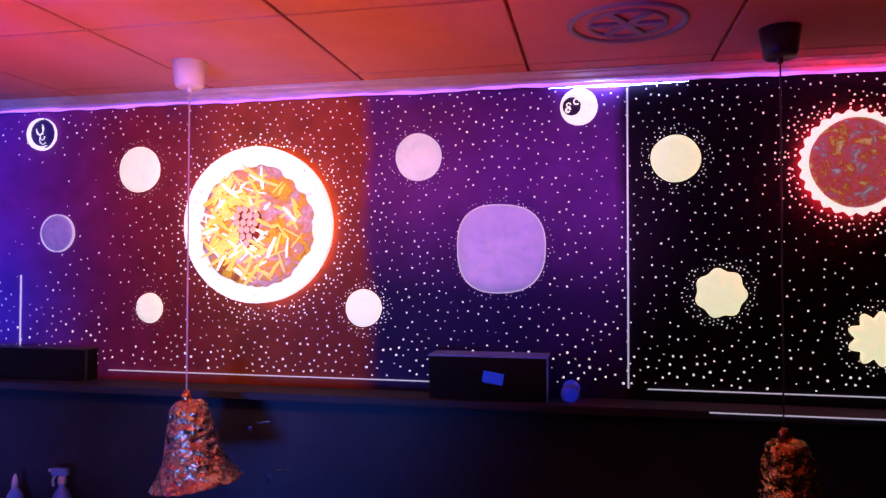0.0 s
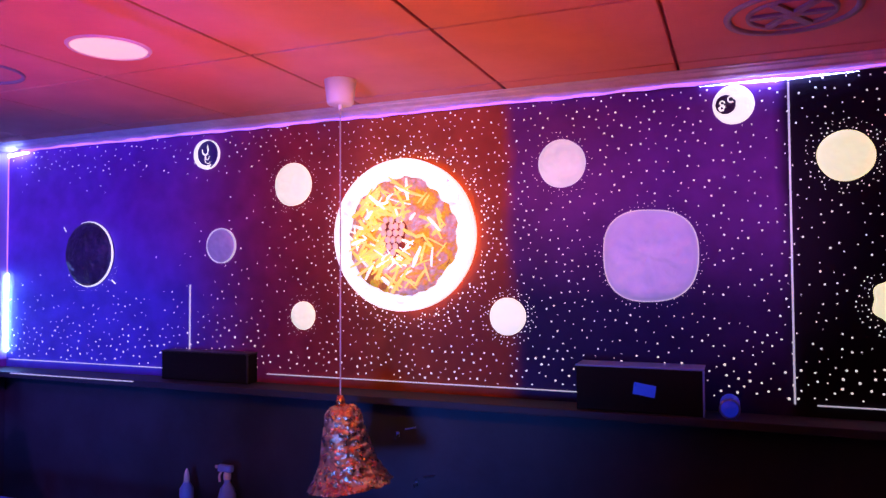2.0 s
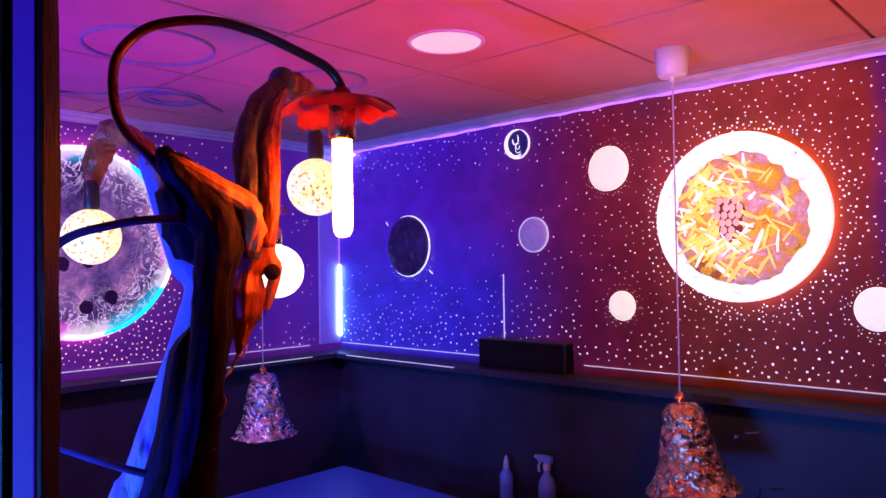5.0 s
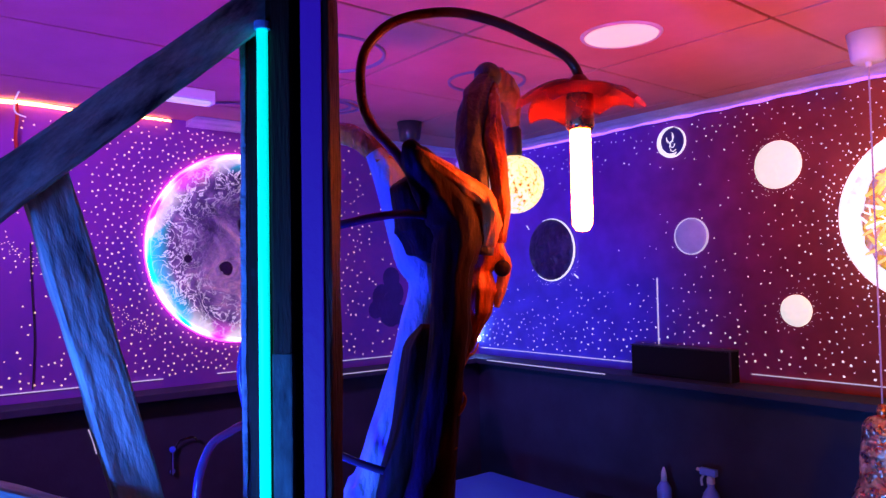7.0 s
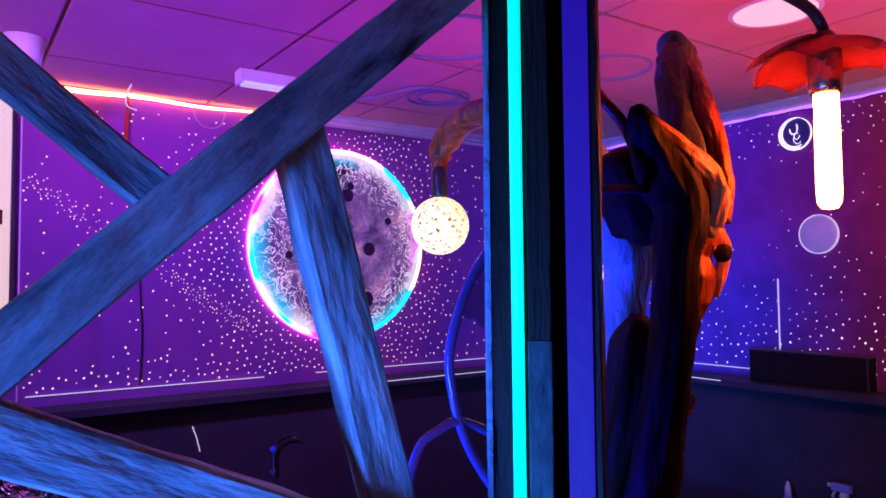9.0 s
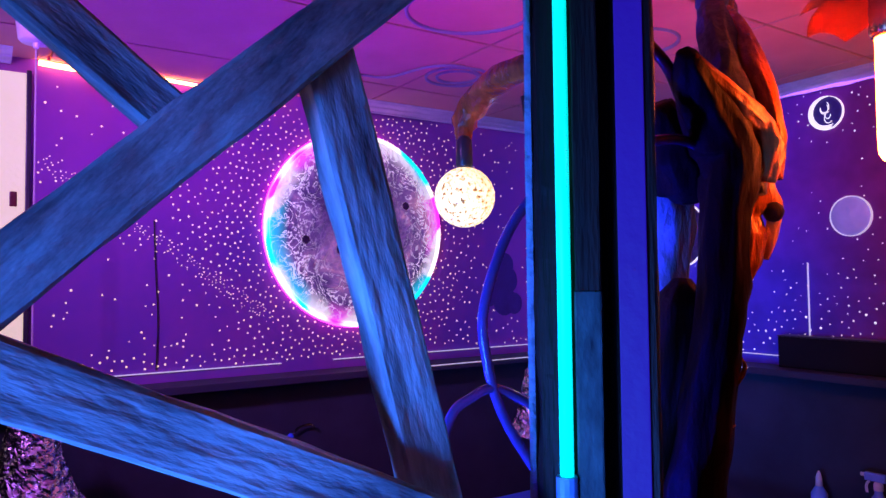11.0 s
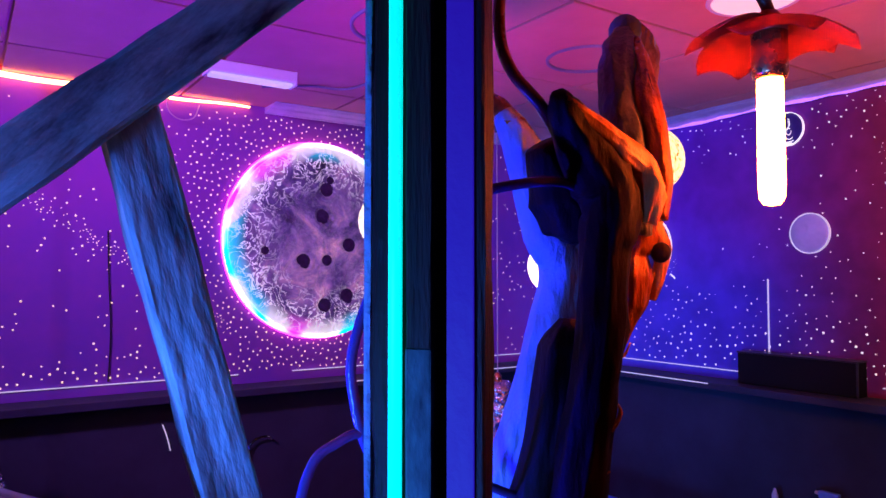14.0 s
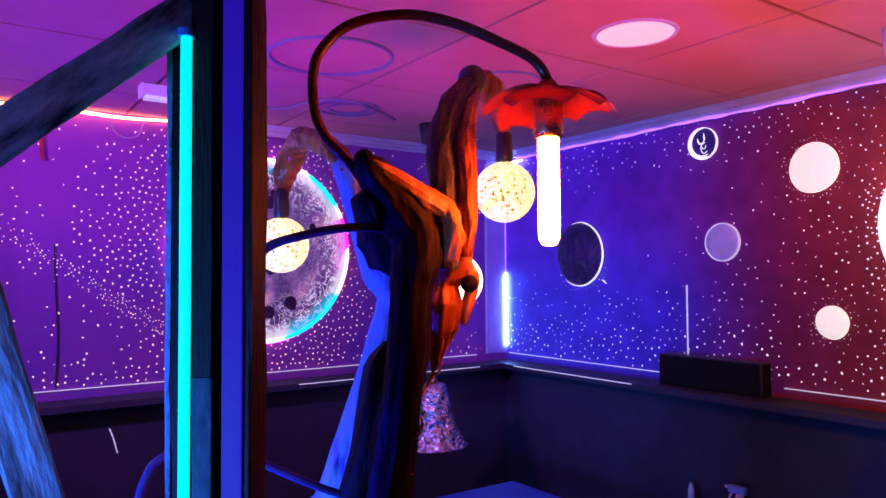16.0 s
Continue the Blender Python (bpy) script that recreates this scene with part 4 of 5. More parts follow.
part("knob", ball((0.03, 0, 0.06), 0.013, 12), BLUE_PLASTIC, t, "blue knob")


# ---- ledge and table things ----
def black_box(x0, x1, y0, z1, label, lit):
    t = thing("wall_box", label, "box", (x0, y0, LEDGE))
    w, d, h = x1 - x0, YN - 0.004 - y0, z1 - LEDGE
    part("body", boxed((0, 0, 0), (w, d, h - 0.006), 0.003), BOX_BLACK, t)
    # light on the lid and corner is put into their paler colour
    part("lid", boxed((-0.003, -0.004, h - 0.0055), (w + 0.003, d, h), 0.002), lit, t, "lid, paler for the light on it")
    part("edge", boxed((w - 0.002, -0.004, 0), (w + 0.004, 0.004, h - 0.006), 0.001), lit, t, "upright corner edge, paler for the light on it")
    return t


black_box(-2.02, -1.552, 2.745, 1.392, "black box standing on the ledge by the mural", DARK_PLASTIC)
black_box(-0.13, 0.282, 2.69, 1.416, "black box standing on the ledge, light coloured into its lid edge", PALE_BLUE)
t = thing("tape", "small blue sticker on the black box", "sticker", (0.097, 2.6855, 1.34))
part("patch", boxed((-0.036, 0, -0.02), (0.036, 0.0022, 0.02), 0.001, pose(0, 0, 0, 0, 9, 0)), BLUE_PLASTIC, t)

t = thing("bottle", "blue bottle with a pale-rimmed round cap lying on the ledge", "bottle", (0.36, 2.68, LEDGE))
lay = Matrix.Translation((0, 0, 0.033)) @ pose(0, 0, 0, -90, 0, 0)
for name, prof, mat in (("bottle_body", [(0.0, 0.012), (0.029, 0.012), (0.031, 0.03), (0.031, 0.115), (0.0, 0.118)], BLUE_PLASTIC), ("cap", [(0.0, 0.0), (0.026, 0.0), (0.0265, 0.011), (0.0, 0.0115)], BLUE_PLASTIC), ("rim", [(0.0266, 0.001), (0.0325, 0.001), (0.0325, 0.011), (0.0266, 0.011)], PALE_BLUE)):
    bm = lathe(prof, 28, cap=False)
    for v in bm.verts:
        v.co = lay @ v.co
    bmesh.ops.recalc_face_normals(bm, faces=bm.faces)
    part(name, bm, mat, t, "pale rim" if name == "rim" else "", True)


def spray_bottle(at, s=1.0):
    t = thing("spray_bottle", "pale blue spray bottle standing on the back counter", "bottle", at)
    part("bottle", lathe([(0.034 * s, 0), (0.038 * s, 0.008 * s), (0.038 * s, 0.12 * s), (0.030 * s, 0.15 * s), (0.014 * s, 0.175 * s), (0.013 * s, 0.195 * s), (0, 0.195 * s)], 24), PALE_BLUE, t, smooth=True)
    part("collar", lathe([(0.016 * s, 0.19 * s), (0.016 * s, 0.21 * s), (0.012 * s, 0.22 * s), (0, 0.22 * s)], 18), WHITE_PLASTIC, t)
    part("head", boxed((-0.045 * s, -0.012 * s, 0.22 * s), (0.028 * s, 0.012 * s, 0.25 * s), 0.006 * s), PALE_BLUE, t)
    part("nozzle", rod((-0.045 * s, 0, 0.238 * s), (-0.06 * s, 0, 0.238 * s), 0.007 * s), WHITE_PLASTIC, t)
    part("trigger", tube(bmesh.new(), spline([(-0.03 * s, 0, 0.222 * s), (-0.042 * s, 0, 0.20 * s), (-0.040 * s, 0, 0.175 * s)]), 0.005 * s, 8), WHITE_PLASTIC, t)
    return t


TABLE_Z = 0.78
spray_bottle((-1.645, 2.735, 0.665), 1.0)
t = thing("bottle", "small pale bottle with a pointed cap on the counter", "bottle", (-1.86, 2.73, 0.665))
part("bottle_body", lathe([(0.028, 0), (0.030, 0.006), (0.030, 0.13), (0.012, 0.16), (0.0, 0.161)], 20), PALE_BLUE, t, smooth=True)
part("cap", lathe([(0.013, 0.158), (0.012, 0.19), (0.004, 0.215), (0.0, 0.217)], 16), WHITE_PLASTIC, t, smooth=True)

t = thing("counter", "low black back counter against the wall", "counter", (-1.0, 2.64, 0))
part("carcass", boxed((-1.2, -0.165, 0), (1.6, 0.165, 0.64), 0.003), BLACK, t)
part("worktop", boxed((-1.21, -0.175, 0.6405), (1.61, 0.166, 0.665), 0.004), BLACK, t)

t = thing("table", "dark table in the corner with blue light coloured into its top", "table", (-1.9, 1.75, 0))
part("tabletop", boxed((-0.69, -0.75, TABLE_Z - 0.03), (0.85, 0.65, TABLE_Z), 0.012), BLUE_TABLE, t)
for x in (-0.6, 0.76):
    for y in (-0.66, 0.56):
        part("leg", boxed((x - 0.025, y - 0.025, 0), (x + 0.025, y + 0.025, TABLE_Z - 0.03), 0.004), BLACK, t)

# added chrome pieces that stand in for two small glints in the dark
for x, z in ((-0.868, 1.09), (-0.788, 0.91)):
    t = thing("glint_piece", "small chrome piece added for a glint on the black wall", "hook", (x, YN - 0.012, z))
    part("plate", boxed((-0.008, -0.004, -0.012), (0.008, -0.0005, 0.014), 0.0015), CHROME, t)
    part("prong", tube(bmesh.new(), spline([(0, -0.003, 0.0), (0, -0.02, -0.012), (0, -0.03, 0.004)]), 0.004, 8), CHROME, t)
    part("bar", boxed((0.035, -0.004, 0.014), (0.085, -0.0005, 0.022), 0.001, pose(0, 0, 0, 0, -12, 0)), CHROME, t)


# ---- ceiling things ----
def ceiling_rose(x, y, mat, label):
    t = thing("ceiling_rose", label, "ceiling rose", (x, y, CEIL - 0.001))
    part("cup", lathe([(0.0, -0.085), (0.040, -0.085), (0.046, -0.078), (0.056, 0.0)], 32), mat, t, smooth=True)
    part("gland", lathe([(0.0, -0.10), (0.007, -0.10), (0.009, -0.086), (0.009, -0.08)], 12), mat, t)
    return t


def foil_bell(x, y, top, mat, label, seed, tilt, cord):
    """A crumpled foil shade on a long cord."""
    rnd = random.Random(seed)
    t = thing("pendant_lamp", label, "pendant lamp", (x, y, top))
    part("cord", rod((0, 0, 0.0), (0, 0, CEIL - 0.099 - top), 0.0026, 8), cord, t)
    part("holder", lathe([(0.0, 0.004), (0.010, 0.002), (0.016, -0.012), (0.018, -0.03), (0.014, -0.036), (0.0, -0.038)], 16), COPPER, t, smooth=True)
    prof = [(0.018, -0.030), (0.036, -0.034), (0.048, -0.042), (0.055, -0.056)]
    for k in range(1, 34):
        u = k / 33
        prof.append((0.055 + 0.050 * u + 0.036 * u ** 5, -0.056 - 0.24 * u))
    bm = lathe(prof, 84, (0, 0, 0), 0.018, rnd)
    off, lean = Vector((seed * 7.1, seed * 3.3, 0)), pose(0, 0, 0, 1, -tilt, 0)
    for v in bm.verts:
        q = v.co.copy()
        out = Vector((q.x, q.y, 0.0)).normalized() if q.xy.length > 1e-4 else Vector((0, 0, 1))
        crease = 0.5 - abs(noise.noise(q * 22 + off)) + 0.45 * (0.4 - abs(noise.noise(q * 60 - off)))
        v.co += out * crease * 0.011 + Vector((0, 0, noise.noise(q * 40 + off) * 0.006))
        v.co = lean @ v.co
    part("shade", bm, mat, t)
    return t


for x, y, mat, label in [(-0.87, 2.36, WHITE_PLASTIC, "white ceiling rose holding a cord"), (0.955, 2.385, DARK_PLASTIC, "dark ceiling rose holding a cord"),
                         (-2.61, 1.97, DARK_PLASTIC, "dark ceiling rose holding a cord"), (-2.64, 0.14, WHITE_PLASTIC, "white ceiling rose holding a cord")]:
    ceiling_rose(x, y, mat, label)
foil_bell(-0.87, 2.36, 1.315, FOIL_COPPER, "pendant lamp with a crumpled copper foil bell shade", 1, 7.0, CORD)
foil_bell(0.955, 2.385, 1.275, FOIL_GOLD, "pendant lamp with a crumpled gold foil bell shade", 2, 6.0, DARK_PLASTIC)
foil_bell(-2.61, 1.97, 1.295, FOIL_SILVER, "pendant lamp with a crumpled silver foil bell shade", 3, 0.5, CORD)
foil_bell(-2.64, 0.14, 1.30, FOIL_SILVER, "pendant lamp with a crumpled silver foil bell shade near the cream panel", 4, 1.0, CORD)

PANEL = glowing("downlight_diffuser", (1.0, 0.86, 0.80), 0.5)
t = thing("downlight", "round white downlight panel in the ceiling", "ceiling light", (-1.31, 1.78, CEIL))
part("frame", lathe([(0.104, -0.001), (0.106, -0.006), (0.114, -0.006), (0.118, -0.001)], 48, cap=False), WHITE_PLASTIC, t, smooth=True)
part("diffuser", lathe([(0.105, -0.0005), (0.105, -0.004), (0.0, -0.005)], 48), PANEL, t, "pale glowing diffuser")


def round_vent(x, y, r, n, label, blades=0):
    t = thing("ceiling_vent", label, "vent", (x, y, CEIL))
    for k in range(n):
        rr = r * (1 - 0.33 * k)
        w = 0.12 * rr if blades else 0.011
        part("ring", lathe([(rr - w, -0.001), (rr - w * 0.9, -0.007), (rr - w * 0.15, -0.009), (rr, -0.001)], 48, cap=False), RING, t, smooth=True)
    for k in range(blades):
        a = k * 2 * math.pi / blades
        part("blade", boxed((r * 0.12, -0.008, -0.010), (r * 0.60, 0.014, -0.001), 0.002, pose(0, 0, 0, 0, 0, math.degrees(a))), RING, t)
    if blades:
        part("hub", lathe([(0.0, -0.014), (r * 0.12, -0.012), (r * 0.15, -0.001)], 20), RING, t, smooth=True)
    return t


round_vent(0.53, 2.25, 0.165, 2, "round dark ceiling vent with blades", 6)
round_vent(-2.53, 1.52, 0.125, 2, "round grey ring on the ceiling")
round_vent(-1.96, 1.17, 0.19, 1, "wide grey ring on the ceiling")
round_vent(-1.90, 1.79, 0.14, 1, "round grey ring on the ceiling near the mural")

t = thing("batten_light", "short white batten fitting on the ceiling", "ceiling light", (-2.60, 0.91, CEIL - 0.001))
part("housing", boxed((-0.03, -0.15, -0.04), (0.03, 0.15, 0), 0.006), WHITE_PLASTIC, t)
part("cover", boxed((-0.024, -0.14, -0.052), (0.024, 0.14, -0.0405), 0.005), TRIM, t, "pale ribbed cover")
for k in (-1, 1):
    part("end_cap", boxed((-0.031, 0.150 * k - 0.004, -0.05), (0.031, 0.150 * k + 0.004, 0), 0.003), WHITE_PLASTIC, t)


# ---- driftwood lamp ----
def driftwood():
    o = Vector((-0.99, 0.74, 0))
    t = thing("driftwood_lamp", "varnished driftwood trunk lamp with glowing bulbs on bent branches", "lamp", o)
    L = lambda pts: [Vector(p) - o for p in pts]

    def limb(name, pts, radii, rough=0.28, seg=32, parent=t, mat=SHADED_DRIFTWOOD, squash=1.0, label=""):
        p, r = spline(L(pts), 7), spread(radii, 7)
        return part(name, tube(bmesh.new(), p, r, seg, rough, 16, squash), mat, parent, label, True)

    limb("trunk", [(-0.886, 0.698, 1.906), (-0.882, 0.704, 1.887), (-0.892, 0.744, 1.852), (-0.891, 0.782, 1.804), (-0.887, 0.789, 1.763), (-0.891, 0.783, 1.722), (-0.893, 0.779, 1.672), (-0.894, 0.777, 1.623), (-0.899, 0.770, 1.558),
                   (-0.913, 0.767, 1.483), (-0.919, 0.758, 1.410), (-0.933, 0.754, 1.309), (-0.96, 0.75, 0.9), (-0.99, 0.75, 0.4), (-1.0, 0.75, 0.0)],
         [0.008, 0.019, 0.031, 0.038, 0.036, 0.031, 0.030, 0.031, 0.029, 0.031, 0.033, 0.038, 0.05, 0.07, 0.11], 0.2)
    limb("root", [(-1.047, 0.743, 1.918), (-1.034, 0.764, 1.877), (-1.026, 0.795, 1.813), (-1.023, 0.818, 1.753), (-1.023, 0.837, 1.707), (-1.024, 0.834, 1.665), (-1.025, 0.815, 1.610), (-1.025, 0.796, 1.557), (-1.032, 0.766, 1.469),
                  (-1.049, 0.740, 1.381), (-1.069, 0.709, 1.275), (-1.09, 0.68, 0.9), (-1.10, 0.67, 0.4), (-1.10, 0.67, 0.0)],
         [0.014, 0.025, 0.038, 0.044, 0.035, 0.034, 0.035, 0.034, 0.033, 0.036, 0.040, 0.045, 0.05, 0.07], 0.16, mat=SIDE_LIT_WOOD, label="grey root beside the trunk, paler for the side light on it")
    limb("web", [(-0.965, 0.745, 1.86), (-0.965, 0.785, 1.80), (-0.962, 0.80, 1.755), (-0.965, 0.805, 1.735)], [0.022, 0.046, 0.042, 0.018], 0.2, label="dark wood between root and trunk")
    limb("web", [(-0.965, 0.79, 1.63), (-0.965, 0.785, 1.59), (-0.97, 0.772, 1.48), (-0.99, 0.75, 1.36), (-1.0, 0.74, 1.2)], [0.012, 0.038, 0.040, 0.040, 0.04], 0.2, label="dark wood between root and trunk")
    # sides towards the bulb, its orange light put into their colour
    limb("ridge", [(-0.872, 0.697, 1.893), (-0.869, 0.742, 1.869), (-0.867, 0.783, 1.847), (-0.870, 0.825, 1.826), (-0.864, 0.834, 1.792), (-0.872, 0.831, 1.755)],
         [0.007, 0.011, 0.014, 0.018, 0.018, 0.015], 0.3, mat=LIT_DRIFTWOOD, label="glossy ridge branch with orange bulb light in its colour")
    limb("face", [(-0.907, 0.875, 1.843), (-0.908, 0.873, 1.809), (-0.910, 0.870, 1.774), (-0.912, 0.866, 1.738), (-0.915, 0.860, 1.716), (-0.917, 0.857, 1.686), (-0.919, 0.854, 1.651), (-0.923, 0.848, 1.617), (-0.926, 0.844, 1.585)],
         [0.012, 0.020, 0.024, 0.025, 0.019, 0.028, 0.023, 0.013, 0.004], 0.34, mat=RED_LIT_WOOD, label="bulging flank of the trunk with orange bulb light in its colour")
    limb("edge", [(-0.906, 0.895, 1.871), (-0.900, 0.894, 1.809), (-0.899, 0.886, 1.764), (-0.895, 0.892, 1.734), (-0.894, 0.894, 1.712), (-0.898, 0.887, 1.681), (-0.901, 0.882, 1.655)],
         [0.006, 0.008, 0.009, 0.011, 0.009, 0.009, 0.004], 0.4, 14, mat=LIT_DRIFTWOOD, label="thin edge along the flank with orange bulb light in its colour")
    limb("lip", [(-0.916, 0.821, 1.704), (-0.919, 0.825, 1.670), (-0.920, 0.834, 1.630)], [0.004, 0.006, 0.004], 0.3, 10, mat=LIT_DRIFTWOOD)
    part("knot", ball(Vector((-0.890, 0.886, 1.719)) - o, 0.014, 16), SHADED_DRIFTWOOD, t, "round dark knot", True)
    for pts, radii in (([(-0.926, 0.844, 1.591), (-0.928, 0.841, 1.578), (-0.934, 0.832, 1.556), (-0.901, 0.804, 1.552)], [0.003, 0.003, 0.003, 0.0012]),
                       ([(-0.928, 0.841, 1.578), (-0.922, 0.850, 1.583), (-0.918, 0.857, 1.599)], [0.003, 0.002, 0.001]),
                       ([(-0.894, 0.760, 1.479), (-0.881, 0.780, 1.499), (-0.875, 0.789, 1.519), (-0.877, 0.787, 1.531)], [0.004, 0.003, 0.003, 0.001]),
                       ([(-0.896, 0.756, 1.423), (-0.889, 0.767, 1.441), (-0.882, 0.778, 1.449)], [0.004, 0.003, 0.001])):
        limb("twig", pts, radii, 0.3, 8, mat=LIT_DRIFTWOOD)
    # upright branch split by colour into a shaded half and a lit ridge
    limb("branch", [(-0.893, 0.850, 1.74), (-0.901, 0.856, 1.80), (-0.926, 0.866, 1.87), (-0.963, 0.893, 1.94), (-1.013, 0.940, 2.015), (-1.072, 1.022, 2.088)], [0.012, 0.018, 0.022, 0.025, 0.025, 0.018], 0.3, mat=GREY_WOOD, label="dark upright branch")
    limb("ridge", [(-0.874, 0.868, 1.76), (-0.880, 0.878, 1.82), (-0.902, 0.892, 1.88), (-0.936, 0.916, 1.945), (-0.985, 0.962, 2.015), (-1.045, 1.024, 2.075)], [0.008, 0.013, 0.016, 0.016, 0.012, 0.006], 0.35, mat=RED_LIT_WOOD, label="ridge along the upright branch with orange bulb light in its colour")
    part("knob", ball(Vector((-1.088, 1.045, 2.106)) - o, 0.028, 18), GREY_WOOD, t, "round branch end", True)

    # flower lamp with the tube bulb on its arching cable
    part("cable", tube(bmesh.new(), spline(L([(-0.935, 0.79, 1.83), (-0.915, 0.735, 1.852), (-0.90, 0.686, 1.889), (-0.916, 0.656, 1.928), (-0.924, 0.643, 1.968), (-0.922, 0.642, 2.023), (-0.910, 0.657, 2.059), (-0.886, 0.689, 2.086), (-0.846, 0.748, 2.097),
                                             (-0.812, 0.806, 2.086), (-0.785, 0.862, 2.063), (-0.765, 0.91, 2.04), (-0.759, 0.932, 2.012), (-0.759, 0.932, 1.985)]), 6), 0.0075, 12), CABLE, t, "dark red arching cable", True)
    c = Vector((-0.759, 0.932, 0)) - o
    shade = part("shade", lathe([(0.010, 2.012), (0.016, 2.004), (0.022, 1.99), (0.020, 1.982), (0.0, 1.982)], 20, (c.x, c.y, 0)), PETAL, t, "red flower shade", True)
    rnd = random.Random(8)
    for k in range(5):
        a = k * 2 * math.pi / 5 + 0.35
        bm, rows = bmesh.new(), []
        droop = rnd.uniform(-0.35, 0.25)
        for i in range(7):
            u = i / 6
            w = 0.050 * math.sqrt(math.sin(math.pi * (0.10 + 0.78 * u))) + 0.003
            row = []
            for j in range(-3, 4):
                s = j / 3
                row.append(bm.verts.new((0.014 + 0.080 * u, w * s, 1.990 + 0.005 * (k % 2) + 0.010 * (1 - s * s) - 0.030 * u * u + 0.02 * droop * u)))
            rows.append(row)
        for p, q in zip(rows, rows[1:]):
            for j in range(6):
                bm.faces.new((p[j], q[j], q[j + 1], p[j + 1]))
        bmesh.ops.solidify(bm, geom=bm.faces[:], thickness=0.0016)
        m = Matrix.Translation((c.x, c.y, 0)) @ pose(0, 0, 0, 0, 0, math.degrees(a))
        for v in bm.verts:
            v.co = m @ v.co
        bmesh.ops.recalc_face_normals(bm, faces=bm.faces)
        part("petal", bm, PETAL, shade, smooth=True)
    part("socket", lathe([(0.0, 1.99), (0.021, 1.985), (0.022, 1.935), (0.019, 1.928), (0.0, 1.928)], 24, (c.x, c.y, 0)), COPPER, t, "copper lamp socket", True)
    part("tube_bulb", lathe([(0.0, 1.930), (0.0155, 1.928), (0.016, 1.80), (0.015, 1.782), (0.010, 1.774), (0.0, 1.772)], 28, (c.x, c.y, 0)), TUBE_GLASS, t, "glowing tube bulb", True)

    def globe(at, r, neck, neck_r, mat, socket_mat, label, up=0.055):
        p = Vector(at) - o
        bulb = part("globe_bulb", ball(p, r, 36), mat, t, label, True)
        part("socket", lathe([(0.0, r - 0.004), (0.014, r - 0.006), (0.018, r + 0.004), (0.017, r + up), (0.010, r + up + 0.01), (0.0, r + up + 0.011)], 20, p), socket_mat, t, "lamp socket", True)
        limb("arm", neck, neck_r, 0.3, 16, mat=RED_LIT_WOOD)
        return bulb

    globe((-1.137, 1.163, 1.902), 0.0625, [(-1.092, 1.055, 2.106), (-1.105, 1.090, 2.106), (-1.118, 1.130, 2.085), (-1.134, 1.160, 2.030)], [0.022, 0.027, 0.028, 0.014], GLOBE, DARK_PLASTIC, "warm crackled globe bulb")
    globe((-1.548, 0.846, 1.803), 0.063, [(-1.03, 0.755, 1.895), (-1.12, 0.76, 1.955), (-1.30, 0.79, 2.00), (-1.45, 0.845, 2.018), (-1.535, 0.862, 1.998), (-1.562, 0.856, 1.958), (-1.553, 0.848, 1.915)],
          [0.016, 0.018, 0.021, 0.026, 0.028, 0.025, 0.015], GLOBE, DARK_PLASTIC, "warm crackled globe bulb on a bent branch")
    globe((-1.634, 1.395, 1.717), 0.076, [(-0.93, 0.86, 1.80), (-1.15, 1.05, 1.83), (-1.45, 1.30, 1.88), (-1.60, 1.38, 1.885), (-1.634, 1.395, 1.85)],
          [0.008, 0.007, 0.007, 0.007, 0.008], FROST, CHROME, "white frosted globe bulb", 0.04)
    # hose loops at the trunk
    part("hose", tube(bmesh.new(), spline(L([(-0.93, 0.81, 1.785), (-0.908, 0.74, 1.80), (-0.908, 0.69, 1.80), (-0.94, 0.638, 1.79), (-0.975, 0.588, 1.768), (-1.012, 0.535, 1.70), (-1.03, 0.503, 1.60), (-1.03, 0.507, 1.53), (-1.03, 0.527, 1.472), (-1.03, 0.56, 1.42), (-1.02, 0.62, 1.34), (-1.0, 0.70, 1.28), (-0.975, 0.79, 1.24)]), 6), 0.0065, 12), HOSE, t, "glossy dark hose in blue light", True)
    part("hose", tube(bmesh.new(), spline(L([(-0.985, 0.77, 1.38), (-1.0, 0.68, 1.42), (-1.03, 0.60, 1.462), (-1.03, 0.522, 1.499), (-1.03, 0.481, 1.492), (-1.03, 0.452, 1.472), (-1.03, 0.436, 1.41), (-1.03, 0.45, 1.30), (-1.01, 0.60, 1.2), (-1.0, 0.70, 1.15), (-0.985, 0.79, 1.12)]), 6), 0.006, 12), HOSE, t, "glossy dark hose in blue light", True)
    return t


driftwood()


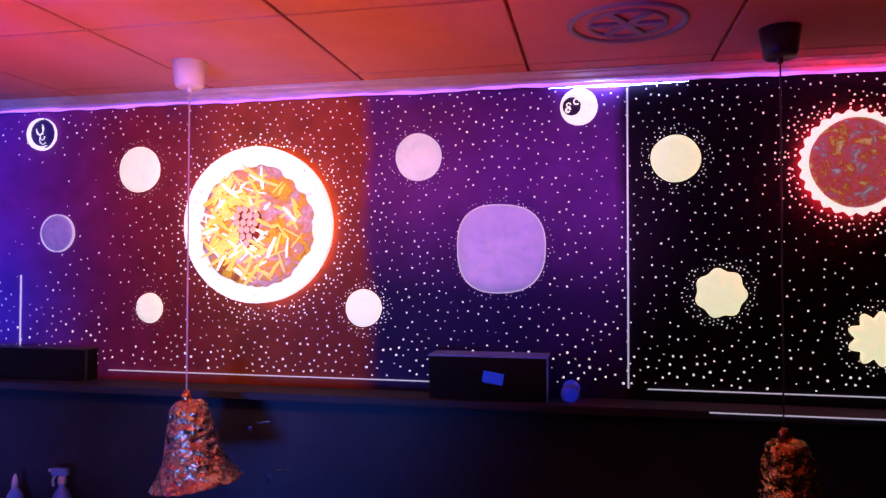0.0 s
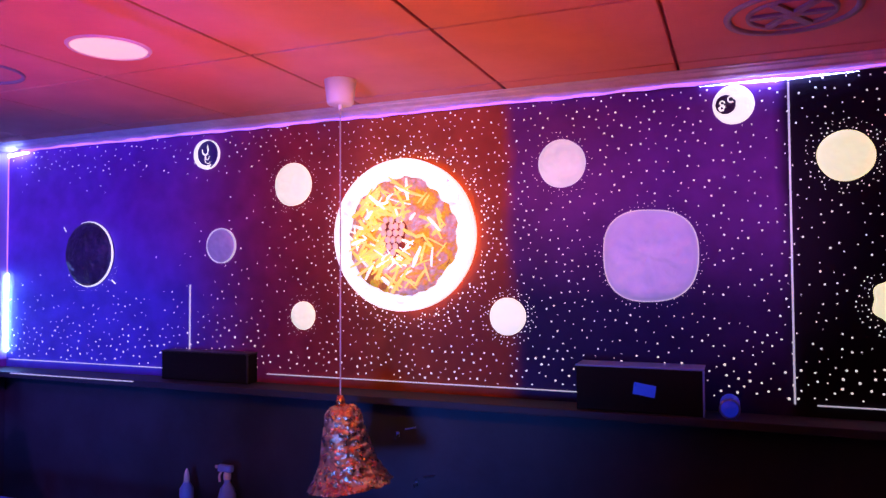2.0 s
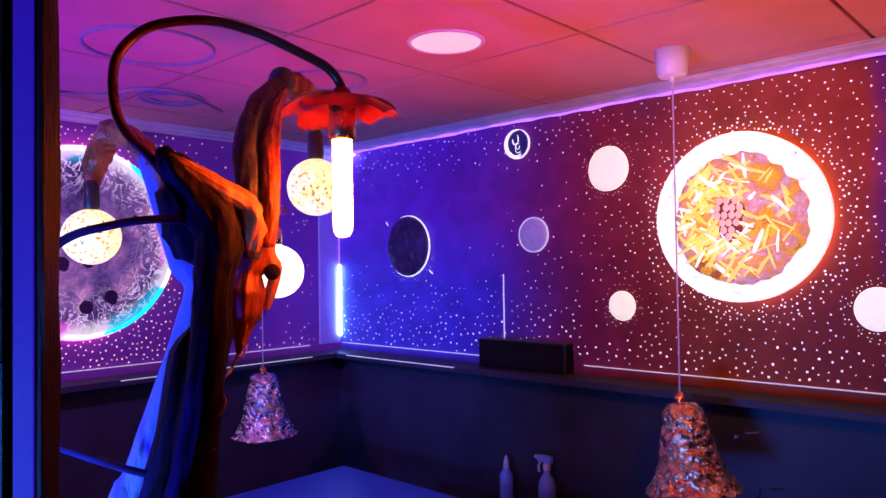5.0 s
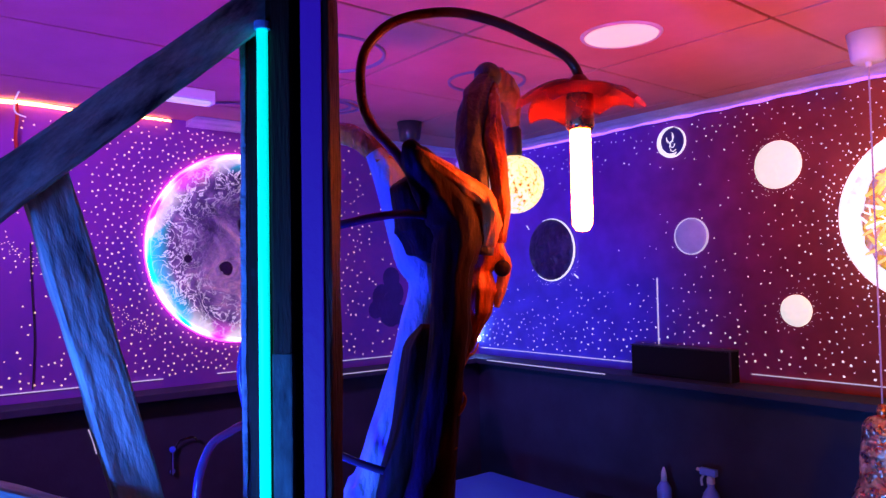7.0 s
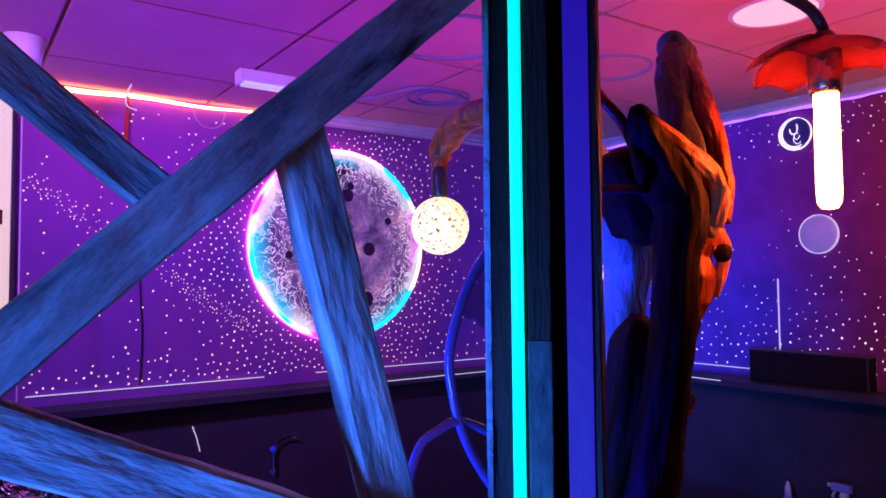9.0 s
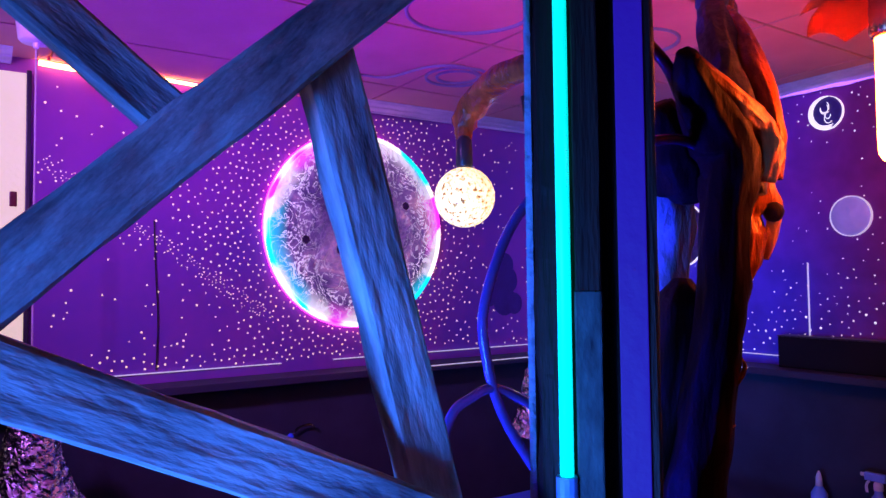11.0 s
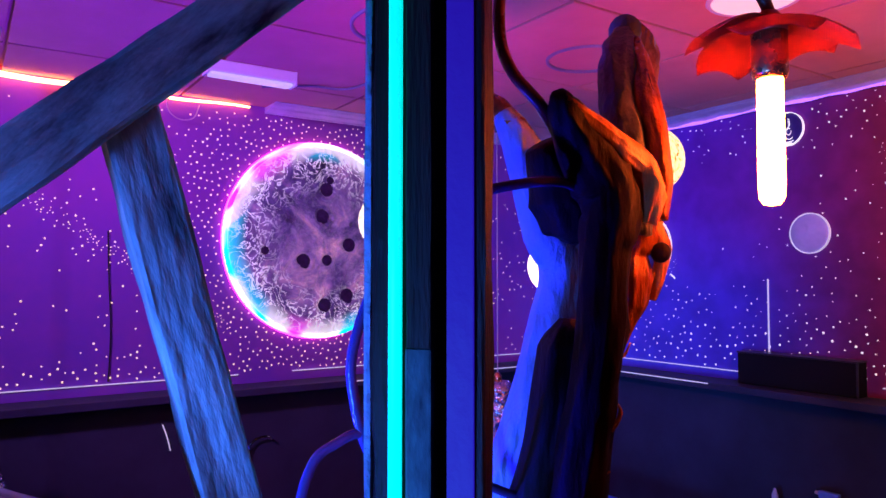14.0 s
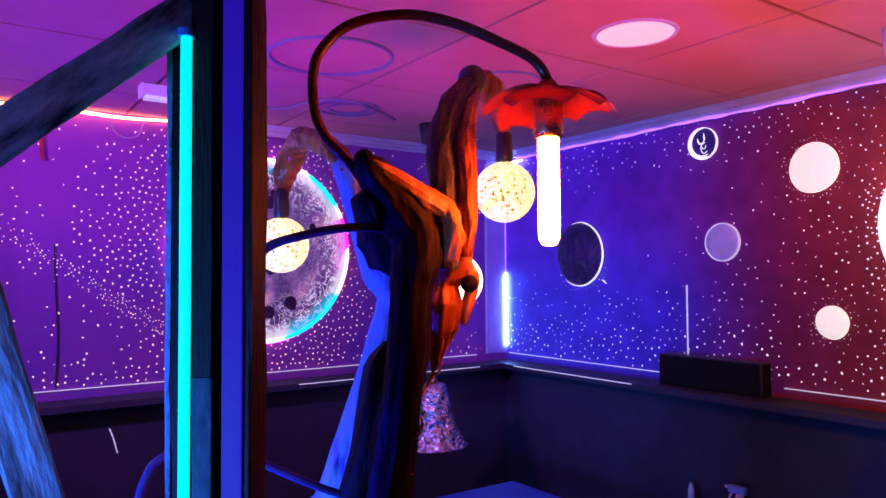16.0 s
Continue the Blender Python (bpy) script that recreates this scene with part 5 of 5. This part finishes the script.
# ---- timber frame with the neon tube ----
def timber_frame():
    o = Vector((-0.85, 0.44, 0))
    t = thing("timber_frame", "rustic timber post with crossed braces and a cyan neon tube", "partition", o)
    f, s = Vector((0.62, -0.785, 0)), Vector((0.785, 0.62, 0))
    
    def timber(name, a, b, across, w, d, mat, seed, label=""):
        """A rough squared timber from a to b; its length runs along its own x."""
        a, b = Vector(a), Vector(b)
        run = b - a
        ln = run.length
        run.normalize()
        up = Vector(across).cross(run).normalized()
        out = run.cross(up)
        n = int(ln / 0.012)
        bm, rows = bmesh.new(), []
        for i in range(n + 1):
            px = ln * i / n
            row = []
            for cx, cy in ((-1, -0.86), (-0.86, -1), (0, -1.0), (0.86, -1), (1, -0.86), (1, 0), (1, 0.86), (0.86, 1), (0, 1.0), (-0.86, 1), (-1, 0.86), (-1, 0)):
                q = Vector((cx * 1.3 + seed * 5, cy * 1.3, px * 9))
                k = 1 + 0.09 * noise.noise(q) + 0.05 * noise.noise(q * 3.1)
                row.append(bm.verts.new((px, cy * w * 0.5 * k, cx * d * 0.5 * k)))
            rows.append(row)
        for p, q in zip(rows, rows[1:]):
            for k in range(12):
                bm.faces.new((p[k], p[(k + 1) % 12], q[(k + 1) % 12], q[k]))
        bm.faces.new(rows[0][::-1]), bm.faces.new(rows[-1])
        bmesh.ops.recalc_face_normals(bm, faces=bm.faces)
        ob = part(name, bm, mat, t, label)
        m = Matrix((run, up, out)).transposed().to_4x4()
        ob.matrix_basis = Matrix.Translation(a - o) @ m
        return ob

    def upright(name, s0, s1, f0, f1, mat, seed, label):
        c = s * (s0 + s1) / 2 + f * (f0 + f1) / 2
        return timber(name, (c.x, c.y, 0), (c.x, c.y, CEIL - 0.002), f, s1 - s0, f1 - f0, mat, seed, label)

    upright("post", -0.404, -0.343, -0.930, -0.872, DARK_TIMBER, 6, "dark post that carries the neon tube")
    # added sliver, lightened to carry the blue light on the post's side
    upright("lit_side", -0.413, -0.4055, -0.928, -0.876, SIDE_LIT_WOOD, 9, "pale face added for the blue light on the post side")
    c = s * -0.3535 + f * -0.8665
    timber("batten", (c.x, c.y, 0), (c.x, c.y, 1.62), f, 0.024, 0.009, BATTEN, 10, "weathered batten beside the neon tube")
    # same batten above the blue light, its shade put into a darker colour
    timber("batten", (c.x, c.y, 1.621), (c.x, c.y, CEIL - 0.004), f, 0.024, 0.009, DARK_TIMBER, 11, "upper part of the batten, darkened for the shade there")
    upright("post", -0.326, -0.292, -0.897, -0.862, DARK_TIMBER, 7, "dark narrow post")
    # added dark filler that gives the gap between the posts its darkness
    upright("batten", -0.347, -0.322, -0.928, -0.893, DARK_TIMBER, 8, "dark filler for the shaded gap between the posts")
    # added glowing strip in place of blue light on the post's front face
    c = s * -0.313 + f * -0.8595
    strip = boxed((-0.0125, -0.0015, 0.2), (0.0125, 0.0015, CEIL - 0.02), 0.001, Matrix.Translation(c - o) @ pose(0, 0, 0, 0, 0, math.degrees(math.atan2(s.y, s.x))))
    part("lit_face_strip", strip, BLUE_STRIP, t, "blue glowing strip added for the blue-lit post face")
    side = (1, 0, 0)
    timber("brace", (-0.85, -0.22, 1.438), (-0.85, 0.455, 2.043), side, 0.045, 0.028, TIMBER, 1, "long weathered diagonal brace")
    timber("brace", (-0.868, 0.222, 1.815), (-0.868, 0.42, 1.07), side, 0.046, 0.030, TIMBER, 2, "steep weathered brace")
    timber("brace", (-0.852, -0.25, 1.695), (-0.852, 0.44, 1.368), side, 0.047, 0.030, TIMBER, 3, "low weathered brace")
    timber("brace", (-0.88, 0.12, 1.74), (-0.88, -0.30, 2.08), side, 0.034, 0.024, TIMBER, 4, "short upper brace")

    c = s * -0.375 + f * -0.861 - o
    neon = part("neon_tube", rod((c.x, c.y, 1.452), (c.x, c.y, 2.003), 0.0064, 18), LED_CYAN, t, "glowing cyan neon tube", True)
    part("end_cap", rod((c.x, c.y, 1.428), (c.x, c.y, 1.4515), 0.010, 14), PALE_BLUE, neon)
    part("end_cap", rod((c.x, c.y, 2.0035), (c.x, c.y, 2.012), 0.0095, 14), PALE_BLUE, neon)
    return t


timber_frame()
